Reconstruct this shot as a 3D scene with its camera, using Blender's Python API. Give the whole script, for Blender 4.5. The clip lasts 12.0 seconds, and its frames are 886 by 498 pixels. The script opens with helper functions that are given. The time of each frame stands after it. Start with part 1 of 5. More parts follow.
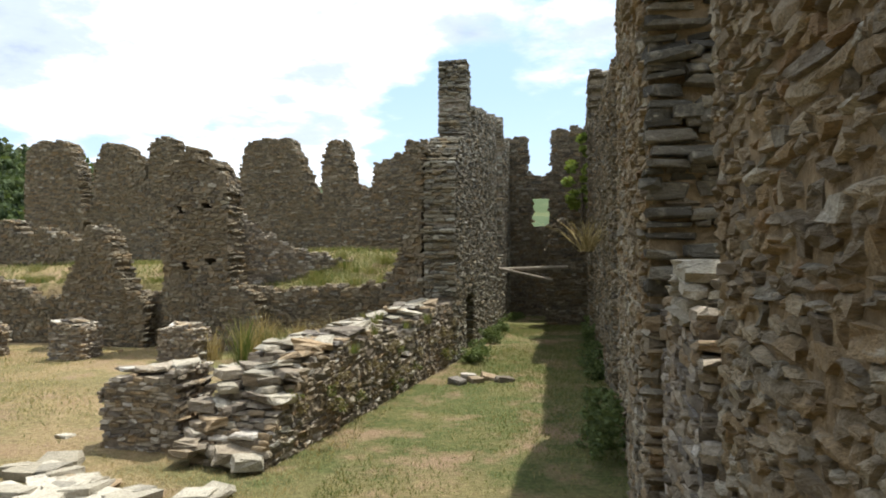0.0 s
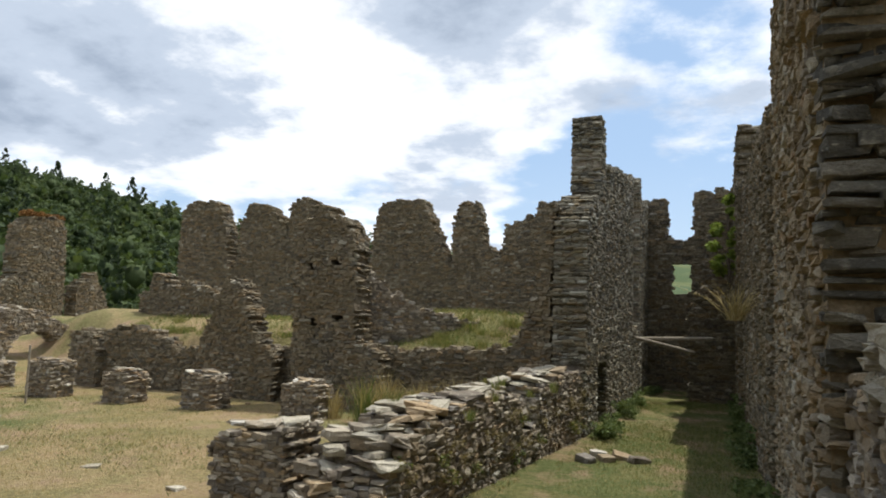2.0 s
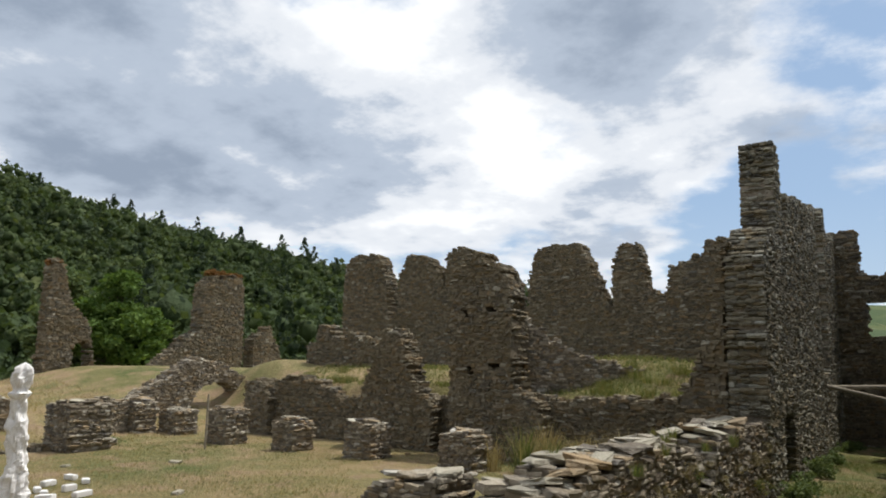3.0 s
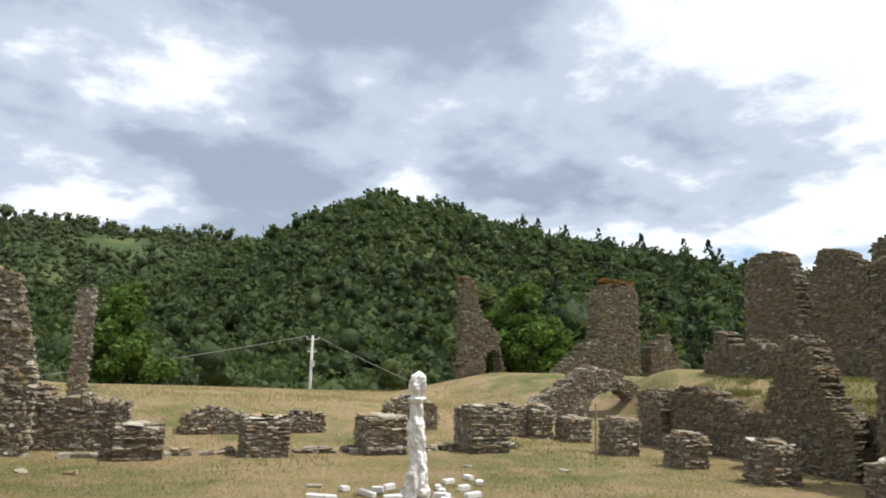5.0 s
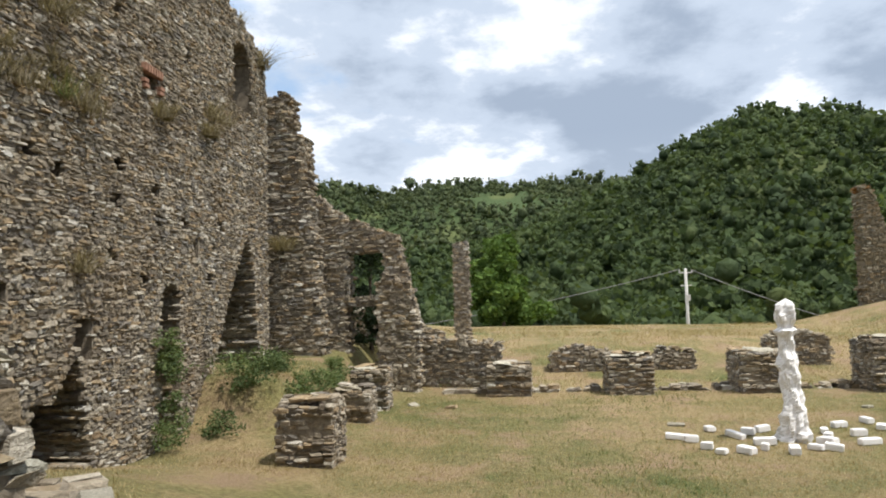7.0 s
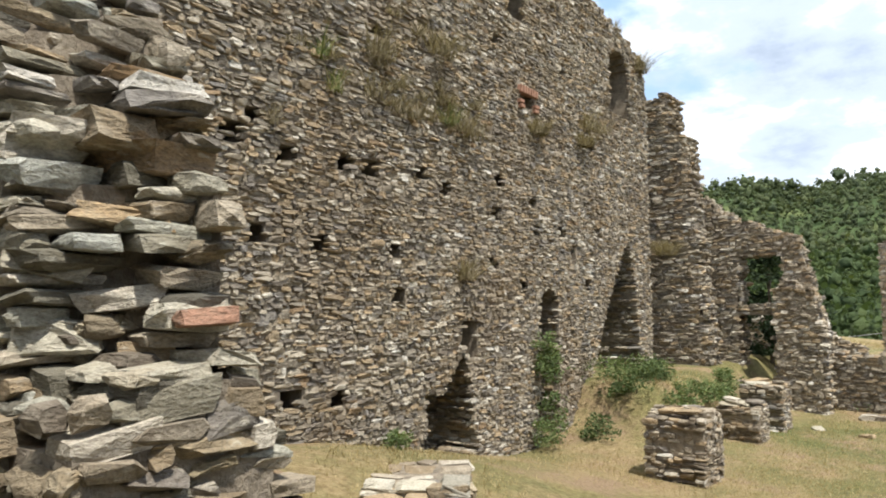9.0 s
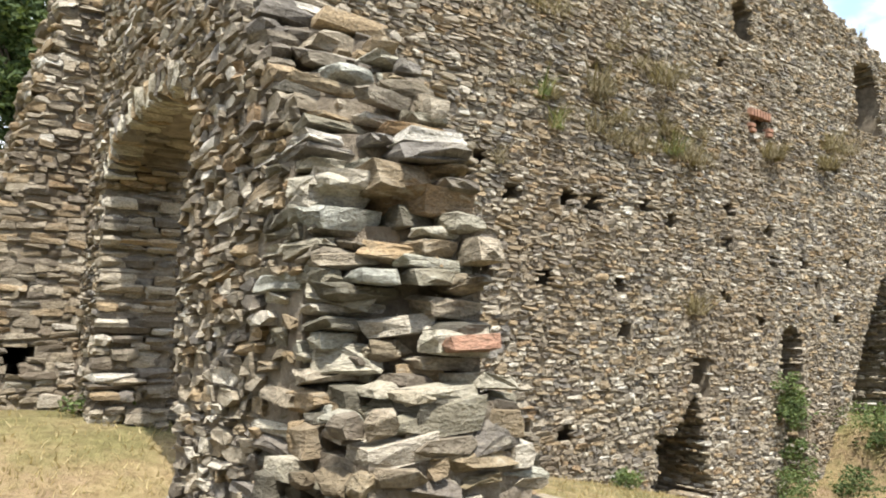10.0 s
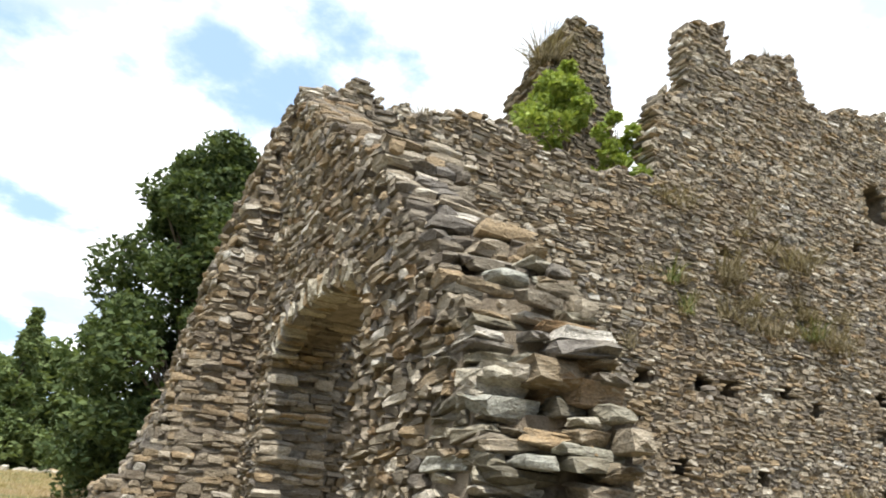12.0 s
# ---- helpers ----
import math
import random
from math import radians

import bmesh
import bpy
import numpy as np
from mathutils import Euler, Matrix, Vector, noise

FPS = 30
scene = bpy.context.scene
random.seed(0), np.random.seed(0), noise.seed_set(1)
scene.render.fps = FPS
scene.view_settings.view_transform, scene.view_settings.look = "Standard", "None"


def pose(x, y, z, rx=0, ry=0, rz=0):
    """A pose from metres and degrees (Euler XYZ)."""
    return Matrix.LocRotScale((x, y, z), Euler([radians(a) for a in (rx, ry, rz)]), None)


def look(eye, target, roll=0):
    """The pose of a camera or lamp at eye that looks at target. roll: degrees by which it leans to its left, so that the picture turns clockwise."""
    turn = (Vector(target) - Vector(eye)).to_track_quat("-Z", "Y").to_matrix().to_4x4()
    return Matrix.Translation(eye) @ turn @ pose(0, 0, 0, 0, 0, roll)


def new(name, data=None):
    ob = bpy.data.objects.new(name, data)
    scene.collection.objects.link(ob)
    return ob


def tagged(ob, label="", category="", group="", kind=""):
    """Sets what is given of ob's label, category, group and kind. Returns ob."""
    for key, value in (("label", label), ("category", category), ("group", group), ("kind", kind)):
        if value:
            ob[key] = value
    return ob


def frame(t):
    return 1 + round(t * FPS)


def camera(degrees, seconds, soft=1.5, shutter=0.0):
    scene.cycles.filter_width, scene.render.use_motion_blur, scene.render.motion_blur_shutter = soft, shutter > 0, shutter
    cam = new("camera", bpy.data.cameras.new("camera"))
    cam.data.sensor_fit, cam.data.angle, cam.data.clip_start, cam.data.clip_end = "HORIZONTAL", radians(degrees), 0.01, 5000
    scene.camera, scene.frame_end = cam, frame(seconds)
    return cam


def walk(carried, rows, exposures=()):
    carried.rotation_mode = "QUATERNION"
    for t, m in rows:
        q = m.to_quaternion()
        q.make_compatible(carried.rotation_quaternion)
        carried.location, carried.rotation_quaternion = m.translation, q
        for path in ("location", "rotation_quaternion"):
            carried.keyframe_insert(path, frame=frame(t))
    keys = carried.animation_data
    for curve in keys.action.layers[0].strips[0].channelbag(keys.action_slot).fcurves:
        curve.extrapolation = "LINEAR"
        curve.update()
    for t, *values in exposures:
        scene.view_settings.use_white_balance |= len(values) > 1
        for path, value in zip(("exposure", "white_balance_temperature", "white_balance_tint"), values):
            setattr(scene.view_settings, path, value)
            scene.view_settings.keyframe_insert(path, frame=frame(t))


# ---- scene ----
cam = camera(63.05, 12.0, soft=1.9)
ROWS = [
    (0.0, 0.003, 0.001, 2.319, 90.50, 0.32, 10.80),
    (0.5, -0.039, 0.156, 2.290, 92.55, -0.69, 11.60),
    (1.0, -0.053, 0.300, 2.282, 92.80, -1.49, 12.70),
    (1.5, -0.021, 0.526, 2.260, 95.01, -1.81, 16.22),
    (2.0, -0.049, 0.697, 2.248, 95.57, -1.75, 21.26),
    (2.5, -0.114, 0.973, 2.235, 97.64, -0.89, 25.80),
    (3.0, -0.149, 1.124, 2.183, 99.19, -1.29, 33.93),
    (3.5, -0.316, 1.339, 2.198, 97.81, -2.44, 42.79),
    (3.7, -0.343, 1.349, 2.171, 98.77, -1.54, 45.69),
    (5.3, -0.204, 2.184, 2.279, 97.60, -1.17, 69.30),
    (5.5, -0.267, 2.236, 2.284, 96.83, -0.15, 71.75),
    (6.0, -0.366, 2.442, 2.249, 98.26, -0.49, 81.98),
    (6.5, -0.429, 2.635, 2.234, 95.75, 0.44, 89.12),
    (7.0, -0.637, 2.805, 2.234, 93.92, 1.56, 95.04),
    (7.2, -0.769, 2.869, 2.217, 94.65, 1.89, 98.15),
    (8.8, -0.850, 3.268, 2.270, 94.40, 0.60, 123.32),
    (9.0, -0.864, 3.297, 2.270, 94.74, 0.34, 126.53),
    (9.5, -0.815, 3.318, 2.254, 95.47, -0.10, 134.79),
    (10.0, -0.703, 3.303, 2.249, 97.50, -0.62, 143.40),
    (10.5, -0.579, 3.296, 2.226, 99.89, -1.41, 147.36),
    (11.0, -0.478, 3.313, 2.215, 99.59, -1.64, 156.61),
    (11.5, -0.452, 3.370, 2.215, 102.86, -3.28, 162.61),
    (12.0, -0.413, 3.503, 2.229, 111.04, -3.91, 152.23),
]
walk(cam, [(t, pose(x, y, z, rx, ry, rz)) for t, x, y, z, rx, ry, rz in ROWS],
     exposures=[(0.0, 0.35), (1.5, 0.1), (2.5, -0.31), (3.5, -0.43), (5.5, -0.05), (6.5, -0.08), (7.0, 0.0), (9.0, 0.4), (9.5, 0.66), (11.0, 0.92), (12.0, 0.5)])

# ---- world and sun ----
SUN_AZ, SUN_EL = 24.0, 65.0          # degrees from +y towards +x, and above the horizon
sun = new("sun", bpy.data.lights.new("sun", "SUN"))
sun.data.energy, sun.data.angle, sun.data.color = 5.0, radians(0.6), (1.0, 0.95, 0.86)
sx, sy = math.sin(radians(SUN_AZ)) * math.cos(radians(SUN_EL)), math.cos(radians(SUN_AZ)) * math.cos(radians(SUN_EL))
sun.matrix_world = look((sx * 50, sy * 50, math.sin(radians(SUN_EL)) * 50), (0, 0, 0))


def node(nt, kind, **values):
    n = nt.nodes.new(kind)
    for key, value in values.items():
        n.inputs[key.replace("_", " ")].default_value = value
    return n


def ramp(nt, fac, stops, ease="LINEAR"):
    n = nt.nodes.new("ShaderNodeValToRGB")
    n.color_ramp.interpolation = ease
    els = n.color_ramp.elements
    while len(els) < len(stops):
        els.new(0.5)
    for el, (pos, col) in zip(els, stops):
        el.position, el.color = pos, (*col, 1)
    nt.links.new(fac, n.inputs[0])
    return n.outputs[0]


def mathn(nt, op, a, b=0.0, c=0.0):
    n = nt.nodes.new("ShaderNodeMath")
    n.operation = op
    for i, v in enumerate((a, b, c)):
        if isinstance(v, (int, float)):
            n.inputs[i].default_value = v
        else:
            nt.links.new(v, n.inputs[i])
    return n.outputs[0]


def mixc(nt, fac, a, b, how="MIX"):
    n = nt.nodes.new("ShaderNodeMix")
    n.data_type, n.blend_type = "RGBA", how
    for i, v in ((0, fac), (6, a), (7, b)):
        if isinstance(v, (int, float)):
            n.inputs[i].default_value = v
        elif isinstance(v, tuple):
            n.inputs[i].default_value = (*v, 1)
        else:
            nt.links.new(v, n.inputs[i])
    return n.outputs[2]


def noisen(nt, vec, scale, detail=4.0, rough=0.55, stretch=None):
    if stretch:
        m = nt.nodes.new("ShaderNodeMapping")
        m.inputs["Scale"].default_value = stretch
        nt.links.new(vec, m.inputs[0])
        vec = m.outputs[0]
    n = node(nt, "ShaderNodeTexNoise", Scale=scale, Detail=detail, Roughness=rough)
    nt.links.new(vec, n.inputs["Vector"])
    return n.outputs[0]


def make_world():
    w = bpy.data.worlds.new("sky")
    w.use_nodes = True
    scene.world = w
    nt = w.node_tree
    nt.nodes.clear()
    sky = nt.nodes.new("ShaderNodeTexSky")
    sky.sky_type, sky.sun_disc = "NISHITA", False
    sky.sun_elevation, sky.sun_rotation = radians(SUN_EL), radians(SUN_AZ)
    co = nt.nodes.new("ShaderNodeTexCoord")
    sep = nt.nodes.new("ShaderNodeSeparateXYZ")
    nt.links.new(co.outputs["Generated"], sep.inputs[0])
    # clouds on a flat layer overhead
    z = mathn(nt, "ADD", mathn(nt, "MAXIMUM", sep.outputs[2], 0.0), 0.22)
    com = nt.nodes.new("ShaderNodeCombineXYZ")
    nt.links.new(mathn(nt, "DIVIDE", sep.outputs[0], z), com.inputs[0])
    nt.links.new(mathn(nt, "DIVIDE", sep.outputs[1], z), com.inputs[1])
    com.inputs[2].default_value = 3.7
    v = com.outputs[0]
    big = noisen(nt, v, 0.62, 2, 0.5)
    fine = noisen(nt, v, 1.9, 9, 0.58)
    cover = mathn(nt, "ADD", mathn(nt, "MULTIPLY", big, 0.75), mathn(nt, "MULTIPLY", fine, 0.5))
    # thick parts turn grey-blue underneath, heavier towards -x
    lump = noisen(nt, v, 1.8, 8, 0.56)
    aim = nt.nodes.new("ShaderNodeVectorMath")
    aim.operation = "DOT_PRODUCT"
    nt.links.new(co.outputs["Generated"], aim.inputs[0])
    aim.inputs[1].default_value = (-0.888, 0.29, 0.357)      # the heavy bank over the hill
    bank = mathn(nt, "POWER", mathn(nt, "MAXIMUM", aim.outputs["Value"], 0.0), 8.0)
    side = mathn(nt, "MULTIPLY_ADD", bank, 0.17, -0.045)
    clear = nt.nodes.new("ShaderNodeVectorMath")
    clear.operation = "DOT_PRODUCT"
    nt.links.new(co.outputs["Generated"], clear.inputs[0])
    clear.inputs[1].default_value = (-0.2, 0.93, 0.31)     # where the cloud breaks up
    gap = mathn(nt, "POWER", mathn(nt, "MAXIMUM", clear.outputs["Value"], 0.0), 14.0)
    cover_all = mathn(nt, "MULTIPLY_ADD", gap, -0.06, mathn(nt, "MULTIPLY_ADD", bank, 0.10, cover))
    mask = ramp(nt, cover_all, [(0.525, (0, 0, 0)), (0.61, (1, 1, 1))], "EASE")
    depth = mathn(nt, "ADD", mathn(nt, "ADD", mathn(nt, "MULTIPLY", cover, 0.3), mathn(nt, "MULTIPLY", lump, 0.75)), side)
    cloud = ramp(nt, depth, [(0.475, (11.0, 11.2, 11.4)), (0.54, (8.8, 9.2, 9.8)), (0.605, (5.2, 6.0, 7.2)), (0.71, (3.3, 4.0, 5.1))], "EASE")
    blue = mixc(nt, 0.55, sky.outputs[0], (4.6, 6.6, 9.4))
    col = mixc(nt, mask, blue, cloud)
    low = ramp(nt, sep.outputs[2], [(0.0, (1, 1, 1)), (0.22, (0, 0, 0))])
    col = mixc(nt, mathn(nt, "MULTIPLY", low, 0.2), col, (9.0, 9.6, 10.2))
    bg = node(nt, "ShaderNodeBackground", Strength=0.125)
    nt.links.new(col, bg.inputs[0])
    out = nt.nodes.new("ShaderNodeOutputWorld")
    nt.links.new(bg.outputs[0], out.inputs[0])


make_world()


# ---- materials ----
def shader(name, rough=0.9):
    m = bpy.data.materials.new(name)
    m.use_nodes = True
    nt = m.node_tree
    b = nt.nodes["Principled BSDF"]
    b.inputs["Roughness"].default_value = rough
    b.inputs["Specular IOR Level"].default_value = 0.25
    return m, nt, b


def bump(nt, b, height, strength=0.5, distance=0.02):
    n = node(nt, "ShaderNodeBump", Strength=strength, Distance=distance)
    nt.links.new(height, n.inputs["Height"])
    nt.links.new(n.outputs[0], b.inputs["Normal"])


def piece_random(nt):
    """A number for each loose piece, whether it is an object or an island of a mesh."""
    isl = nt.nodes.new("ShaderNodeNewGeometry").outputs["Random Per Island"]
    obj = nt.nodes.new("ShaderNodeObjectInfo").outputs["Random"]
    return mathn(nt, "FRACT", mathn(nt, "ADD", isl, obj))


def geo_pos(nt):
    return nt.nodes.new("ShaderNodeNewGeometry").outputs["Position"]


def stone_material(name, stops, stain=(0.16, 0.12, 0.08), tint=(1.03, 1.0, 0.88)):
    m, nt, b = shader(name, 0.92)
    pos = geo_pos(nt)
    base = ramp(nt, piece_random(nt), stops, "CONSTANT")
    grain = noisen(nt, pos, 60, 5, 0.65, (1, 1, 2.0))
    patch = noisen(nt, pos, 7, 4, 0.6)
    wide = noisen(nt, pos, 0.7, 4, 0.6)
    col = mixc(nt, ramp(nt, grain, [(0.32, (0, 0, 0)), (0.62, (1, 1, 1))]), mixc(nt, 0.55, base, (0.06, 0.055, 0.05)), base)
    band = noisen(nt, pos, 14, 5, 0.62, (0.9, 0.9, 2.2))
    col = mixc(nt, ramp(nt, band, [(0.35, (0.4, 0.4, 0.4)), (0.5, (0, 0, 0))]), col, mixc(nt, 0.7, base, (0.03, 0.028, 0.025)))
    col = mixc(nt, ramp(nt, band, [(0.60, (0, 0, 0)), (0.70, (0.6, 0.6, 0.6))]), col, (0.52, 0.50, 0.46))
    col = mixc(nt, ramp(nt, patch, [(0.55, (0, 0, 0)), (0.72, (0.55, 0.55, 0.55))]), col, (0.36, 0.34, 0.30))
    col = mixc(nt, ramp(nt, wide, [(0.45, (0, 0, 0)), (0.7, (0.5, 0.5, 0.5))]), col, stain)
    col = mixc(nt, 1.0, col, tint, "MULTIPLY")
    nt.links.new(col, b.inputs["Base Color"])
    bump(nt, b, mathn(nt, "ADD", mathn(nt, "MULTIPLY", grain, 0.5), mathn(nt, "ADD", patch, mathn(nt, "MULTIPLY", band, 1.2))), 0.9, 0.03)
    return m


SCHIST = [(0.0, (0.246, 0.225, 0.196)), (0.16, (0.362, 0.326, 0.275)), (0.32, (0.167, 0.152, 0.138)), (0.46, (0.450, 0.413, 0.362)),
          (0.58, (0.290, 0.239, 0.174)), (0.70, (0.392, 0.312, 0.217)), (0.80, (0.210, 0.203, 0.203)), (0.88, (0.580, 0.558, 0.522)),
          (0.95, (0.33, 0.245, 0.165)), (0.97, (0.620, 0.620, 0.620))]
BROWN = [(0.0, (0.26, 0.225, 0.18)), (0.14, (0.36, 0.30, 0.225)), (0.28, (0.19, 0.165, 0.135)), (0.42, (0.42, 0.36, 0.28)), (0.54, (0.30, 0.235, 0.16)), (0.64, (0.24, 0.225, 0.20)),
         (0.74, (0.36, 0.27, 0.17)), (0.82, (0.46, 0.42, 0.36)), (0.90, (0.30, 0.205, 0.125)), (0.95, (0.50, 0.48, 0.44))]
M_STONE = stone_material("schist", SCHIST, tint=(1.09, 1.04, 0.93))
M_GREY = stone_material("grey_schist", [(at, (r * 0.8, g * 0.79, b * 0.75)) for at, (r, g, b) in SCHIST], (0.13, 0.11, 0.08), (0.98, 1.0, 0.93))
PALE = [(0.0, (0.46, 0.44, 0.40)), (0.3, (0.56, 0.54, 0.50)), (0.5, (0.38, 0.36, 0.32)), (0.68, (0.62, 0.60, 0.57)), (0.82, (0.44, 0.33, 0.22)), (0.92, (0.33, 0.32, 0.30))]
# darker brown schist: the shade of the backlit walls is put into its colour
SHADE_TONED = [(0.0, (0.13, 0.115, 0.095)), (0.2, (0.19, 0.165, 0.13)), (0.36, (0.095, 0.085, 0.075)), (0.5, (0.23, 0.20, 0.165)), (0.64, (0.16, 0.125, 0.085)), (0.78, (0.21, 0.155, 0.10)), (0.9, (0.12, 0.115, 0.11)), (0.96, (0.32, 0.31, 0.29))]
M_SHADE_TONED = stone_material("shade_toned_schist", SHADE_TONED, (0.13, 0.108, 0.072), (1.22, 1.17, 1.0))
SLATE = [(0.0, (0.10, 0.10, 0.095)), (0.3, (0.15, 0.145, 0.135)), (0.55, (0.075, 0.075, 0.075)), (0.8, (0.19, 0.18, 0.165)), (0.95, (0.26, 0.25, 0.23))]
M_SLATE = stone_material("dark_slate", SLATE, (0.10, 0.09, 0.07))
M_PALE = stone_material("pale_slab", PALE, (0.30, 0.26, 0.20))
M_BROWN = stone_material("brown_schist", BROWN, (0.17, 0.12, 0.07))


def mortar_material(name="earth_mortar", tint=(1.0, 1.0, 1.0)):
    m, nt, b = shader(name, 0.97)
    pos = geo_pos(nt)
    a = noisen(nt, pos, 9, 5, 0.65)
    col = ramp(nt, a, [(0.3, (0.13, 0.11, 0.085)), (0.55, (0.26, 0.22, 0.17)), (0.75, (0.36, 0.32, 0.255))])
    nt.links.new(mixc(nt, 1.0, col, tint, "MULTIPLY"), b.inputs["Base Color"])
    bump(nt, b, noisen(nt, pos, 30, 5, 0.7), 1.0, 0.03)
    return m


M_MORTAR = mortar_material()
# mortar darkened the same way, shade included in the tint
M_DARK_MORTAR = mortar_material("shade_toned_mortar", (0.78, 0.76, 0.70))
M_RED = stone_material("red_stone", [(0.0, (0.33, 0.19, 0.15)), (0.5, (0.38, 0.22, 0.17))])
M_OCHRE = mortar_material("ochre_mortar", (1.12, 1.0, 0.78))


def ground_material():
    m, nt, b = shader("dry_meadow", 0.97)
    pos = geo_pos(nt)
    wide = noisen(nt, pos, 0.16, 4, 0.6)
    mid = noisen(nt, pos, 0.9, 5, 0.65)
    fine = noisen(nt, pos, 14, 5, 0.7)
    tuft = noisen(nt, pos, 42, 4, 0.7)
    straw = ramp(nt, fine, [(0.3, (0.205, 0.15, 0.07)), (0.5, (0.335, 0.255, 0.132)), (0.72, (0.45, 0.36, 0.20))])
    green = ramp(nt, fine, [(0.3, (0.05, 0.07, 0.02)), (0.55, (0.115, 0.14, 0.042)), (0.75, (0.20, 0.21, 0.08))])
    earth = ramp(nt, tuft, [(0.35, (0.24, 0.165, 0.10)), (0.7, (0.42, 0.30, 0.20))])
    g = mathn(nt, "ADD", mathn(nt, "MULTIPLY", wide, 0.55), mathn(nt, "MULTIPLY", mid, 0.45))
    # greener in the passage and on the terrace
    sep = nt.nodes.new("ShaderNodeSeparateXYZ")
    nt.links.new(pos, sep.inputs[0])
    lane = mathn(nt, "MULTIPLY", ramp(nt, mathn(nt, "MULTIPLY_ADD", sep.outputs[0], 0.1, 0.5), [(0.05, (0, 0, 0)), (0.16, (1, 1, 1))]),
                 ramp(nt, mathn(nt, "MULTIPLY", sep.outputs[1], 0.03), [(0.12, (0, 0, 0)), (0.3, (1, 1, 1))]))
    g = mathn(nt, "MULTIPLY_ADD", lane, 0.13, g)
    col = mixc(nt, ramp(nt, g, [(0.475, (0, 0, 0)), (0.62, (1, 1, 1))]), straw, green)
    scrub = noisen(nt, pos, 0.55, 6, 0.72)
    col = mixc(nt, ramp(nt, scrub, [(0.47, (0, 0, 0)), (0.58, (0.7, 0.7, 0.7))]), col, ramp(nt, fine, [(0.3, (0.12, 0.11, 0.04)), (0.7, (0.27, 0.25, 0.10))]))
    col = mixc(nt, ramp(nt, scrub, [(0.36, (0.6, 0.6, 0.6)), (0.45, (0, 0, 0))]), col, ramp(nt, fine, [(0.3, (0.24, 0.15, 0.09)), (0.7, (0.40, 0.28, 0.17))]))
    col = mixc(nt, ramp(nt, mid, [(0.34, (0.9, 0.9, 0.9)), (0.47, (0, 0, 0))]), col, earth)
    col = mixc(nt, ramp(nt, tuft, [(0.3, (0.28, 0.28, 0.28)), (0.46, (0, 0, 0))]), col, (0.11, 0.09, 0.045))
    # woodland floor on the slopes
    far = nt.nodes.new("ShaderNodeVectorMath")
    far.operation = "LENGTH"
    nt.links.new(pos, far.inputs[0])
    d = ramp(nt, mathn(nt, "MULTIPLY", far.outputs["Value"], 0.001), [(0.045, (0, 0, 0)), (0.07, (1, 1, 1))])
    col = mixc(nt, d, col, mixc(nt, ramp(nt, noisen(nt, pos, 0.02, 3), [(0.56, (0, 0, 0)), (0.62, (1, 1, 1))]), (0.050, 0.078, 0.028), (0.085, 0.105, 0.038)))
    nt.links.new(col, b.inputs["Base Color"])
    bump(nt, b, mathn(nt, "ADD", fine, tuft), 0.9, 0.06)
    return m


M_GROUND = ground_material()


def leaf_material(name, stops, grain=1.2, dark=0.6, tone=0.0):
    m, nt, b = shader(name, 0.75)
    pos = geo_pos(nt)
    base = ramp(nt, piece_random(nt), stops)
    n = noisen(nt, pos, grain, 5, 0.7)
    col = mixc(nt, ramp(nt, n, [(0.35, (0, 0, 0)), (0.65, (1, 1, 1))]), mixc(nt, dark, base, (0.01, 0.018, 0.006)), base)
    if tone:                                  # whole trees differ from each other
        col = mixc(nt, ramp(nt, noisen(nt, pos, tone, 2, 0.5), [(0.35, (0, 0, 0)), (0.68, (0.7, 0.7, 0.7))]), col, mixc(nt, 1.0, col, (1.55, 1.45, 1.25), "MULTIPLY"))
    nt.links.new(col, b.inputs["Base Color"])
    bump(nt, b, n, 1.0, 0.6 / grain)
    thin = nt.nodes.new("ShaderNodeBsdfTranslucent")
    nt.links.new(mixc(nt, 1.0, col, (1.25, 1.2, 0.7), "MULTIPLY"), thin.inputs[0])
    both = nt.nodes.new("ShaderNodeMixShader")
    both.inputs[0].default_value = 0.3
    nt.links.new(b.outputs[0], both.inputs[1])
    nt.links.new(thin.outputs[0], both.inputs[2])
    nt.links.new(both.outputs[0], nt.nodes["Material Output"].inputs[0])
    return m


M_WOOD = leaf_material("woodland", [(0.0, (0.042, 0.068, 0.030)), (0.35, (0.052, 0.082, 0.033)), (0.7, (0.064, 0.096, 0.036)), (1.0, (0.082, 0.112, 0.042))], 0.8, 0.08, 0.035)
# paler and bluer than the near woods: distance haze put into the leaf colour
M_FAR_HAZE = leaf_material("hazy_far_woodland", [(0.0, (0.06, 0.085, 0.045)), (0.5, (0.08, 0.108, 0.052)), (1.0, (0.11, 0.135, 0.066))], 0.5, 0.3, 0.05)
M_MID = leaf_material("mid_leaf", [(0.0, (0.07, 0.13, 0.025)), (0.5, (0.11, 0.19, 0.04)), (1.0, (0.17, 0.26, 0.06))], 6, 0.3)
M_PINE = leaf_material("pine", [(0.0, (0.026, 0.046, 0.024)), (1.0, (0.048, 0.074, 0.036))], 2.0)
M_OAK = leaf_material("oak_leaf", [(0.0, (0.055, 0.09, 0.035)), (0.5, (0.09, 0.13, 0.05)), (1.0, (0.15, 0.195, 0.08))], 6, 0.3)
M_LEAF = leaf_material("broad_leaf", [(0.0, (0.09, 0.135, 0.055)), (0.5, (0.15, 0.205, 0.08)), (1.0, (0.23, 0.29, 0.12))], 6, 0.25)
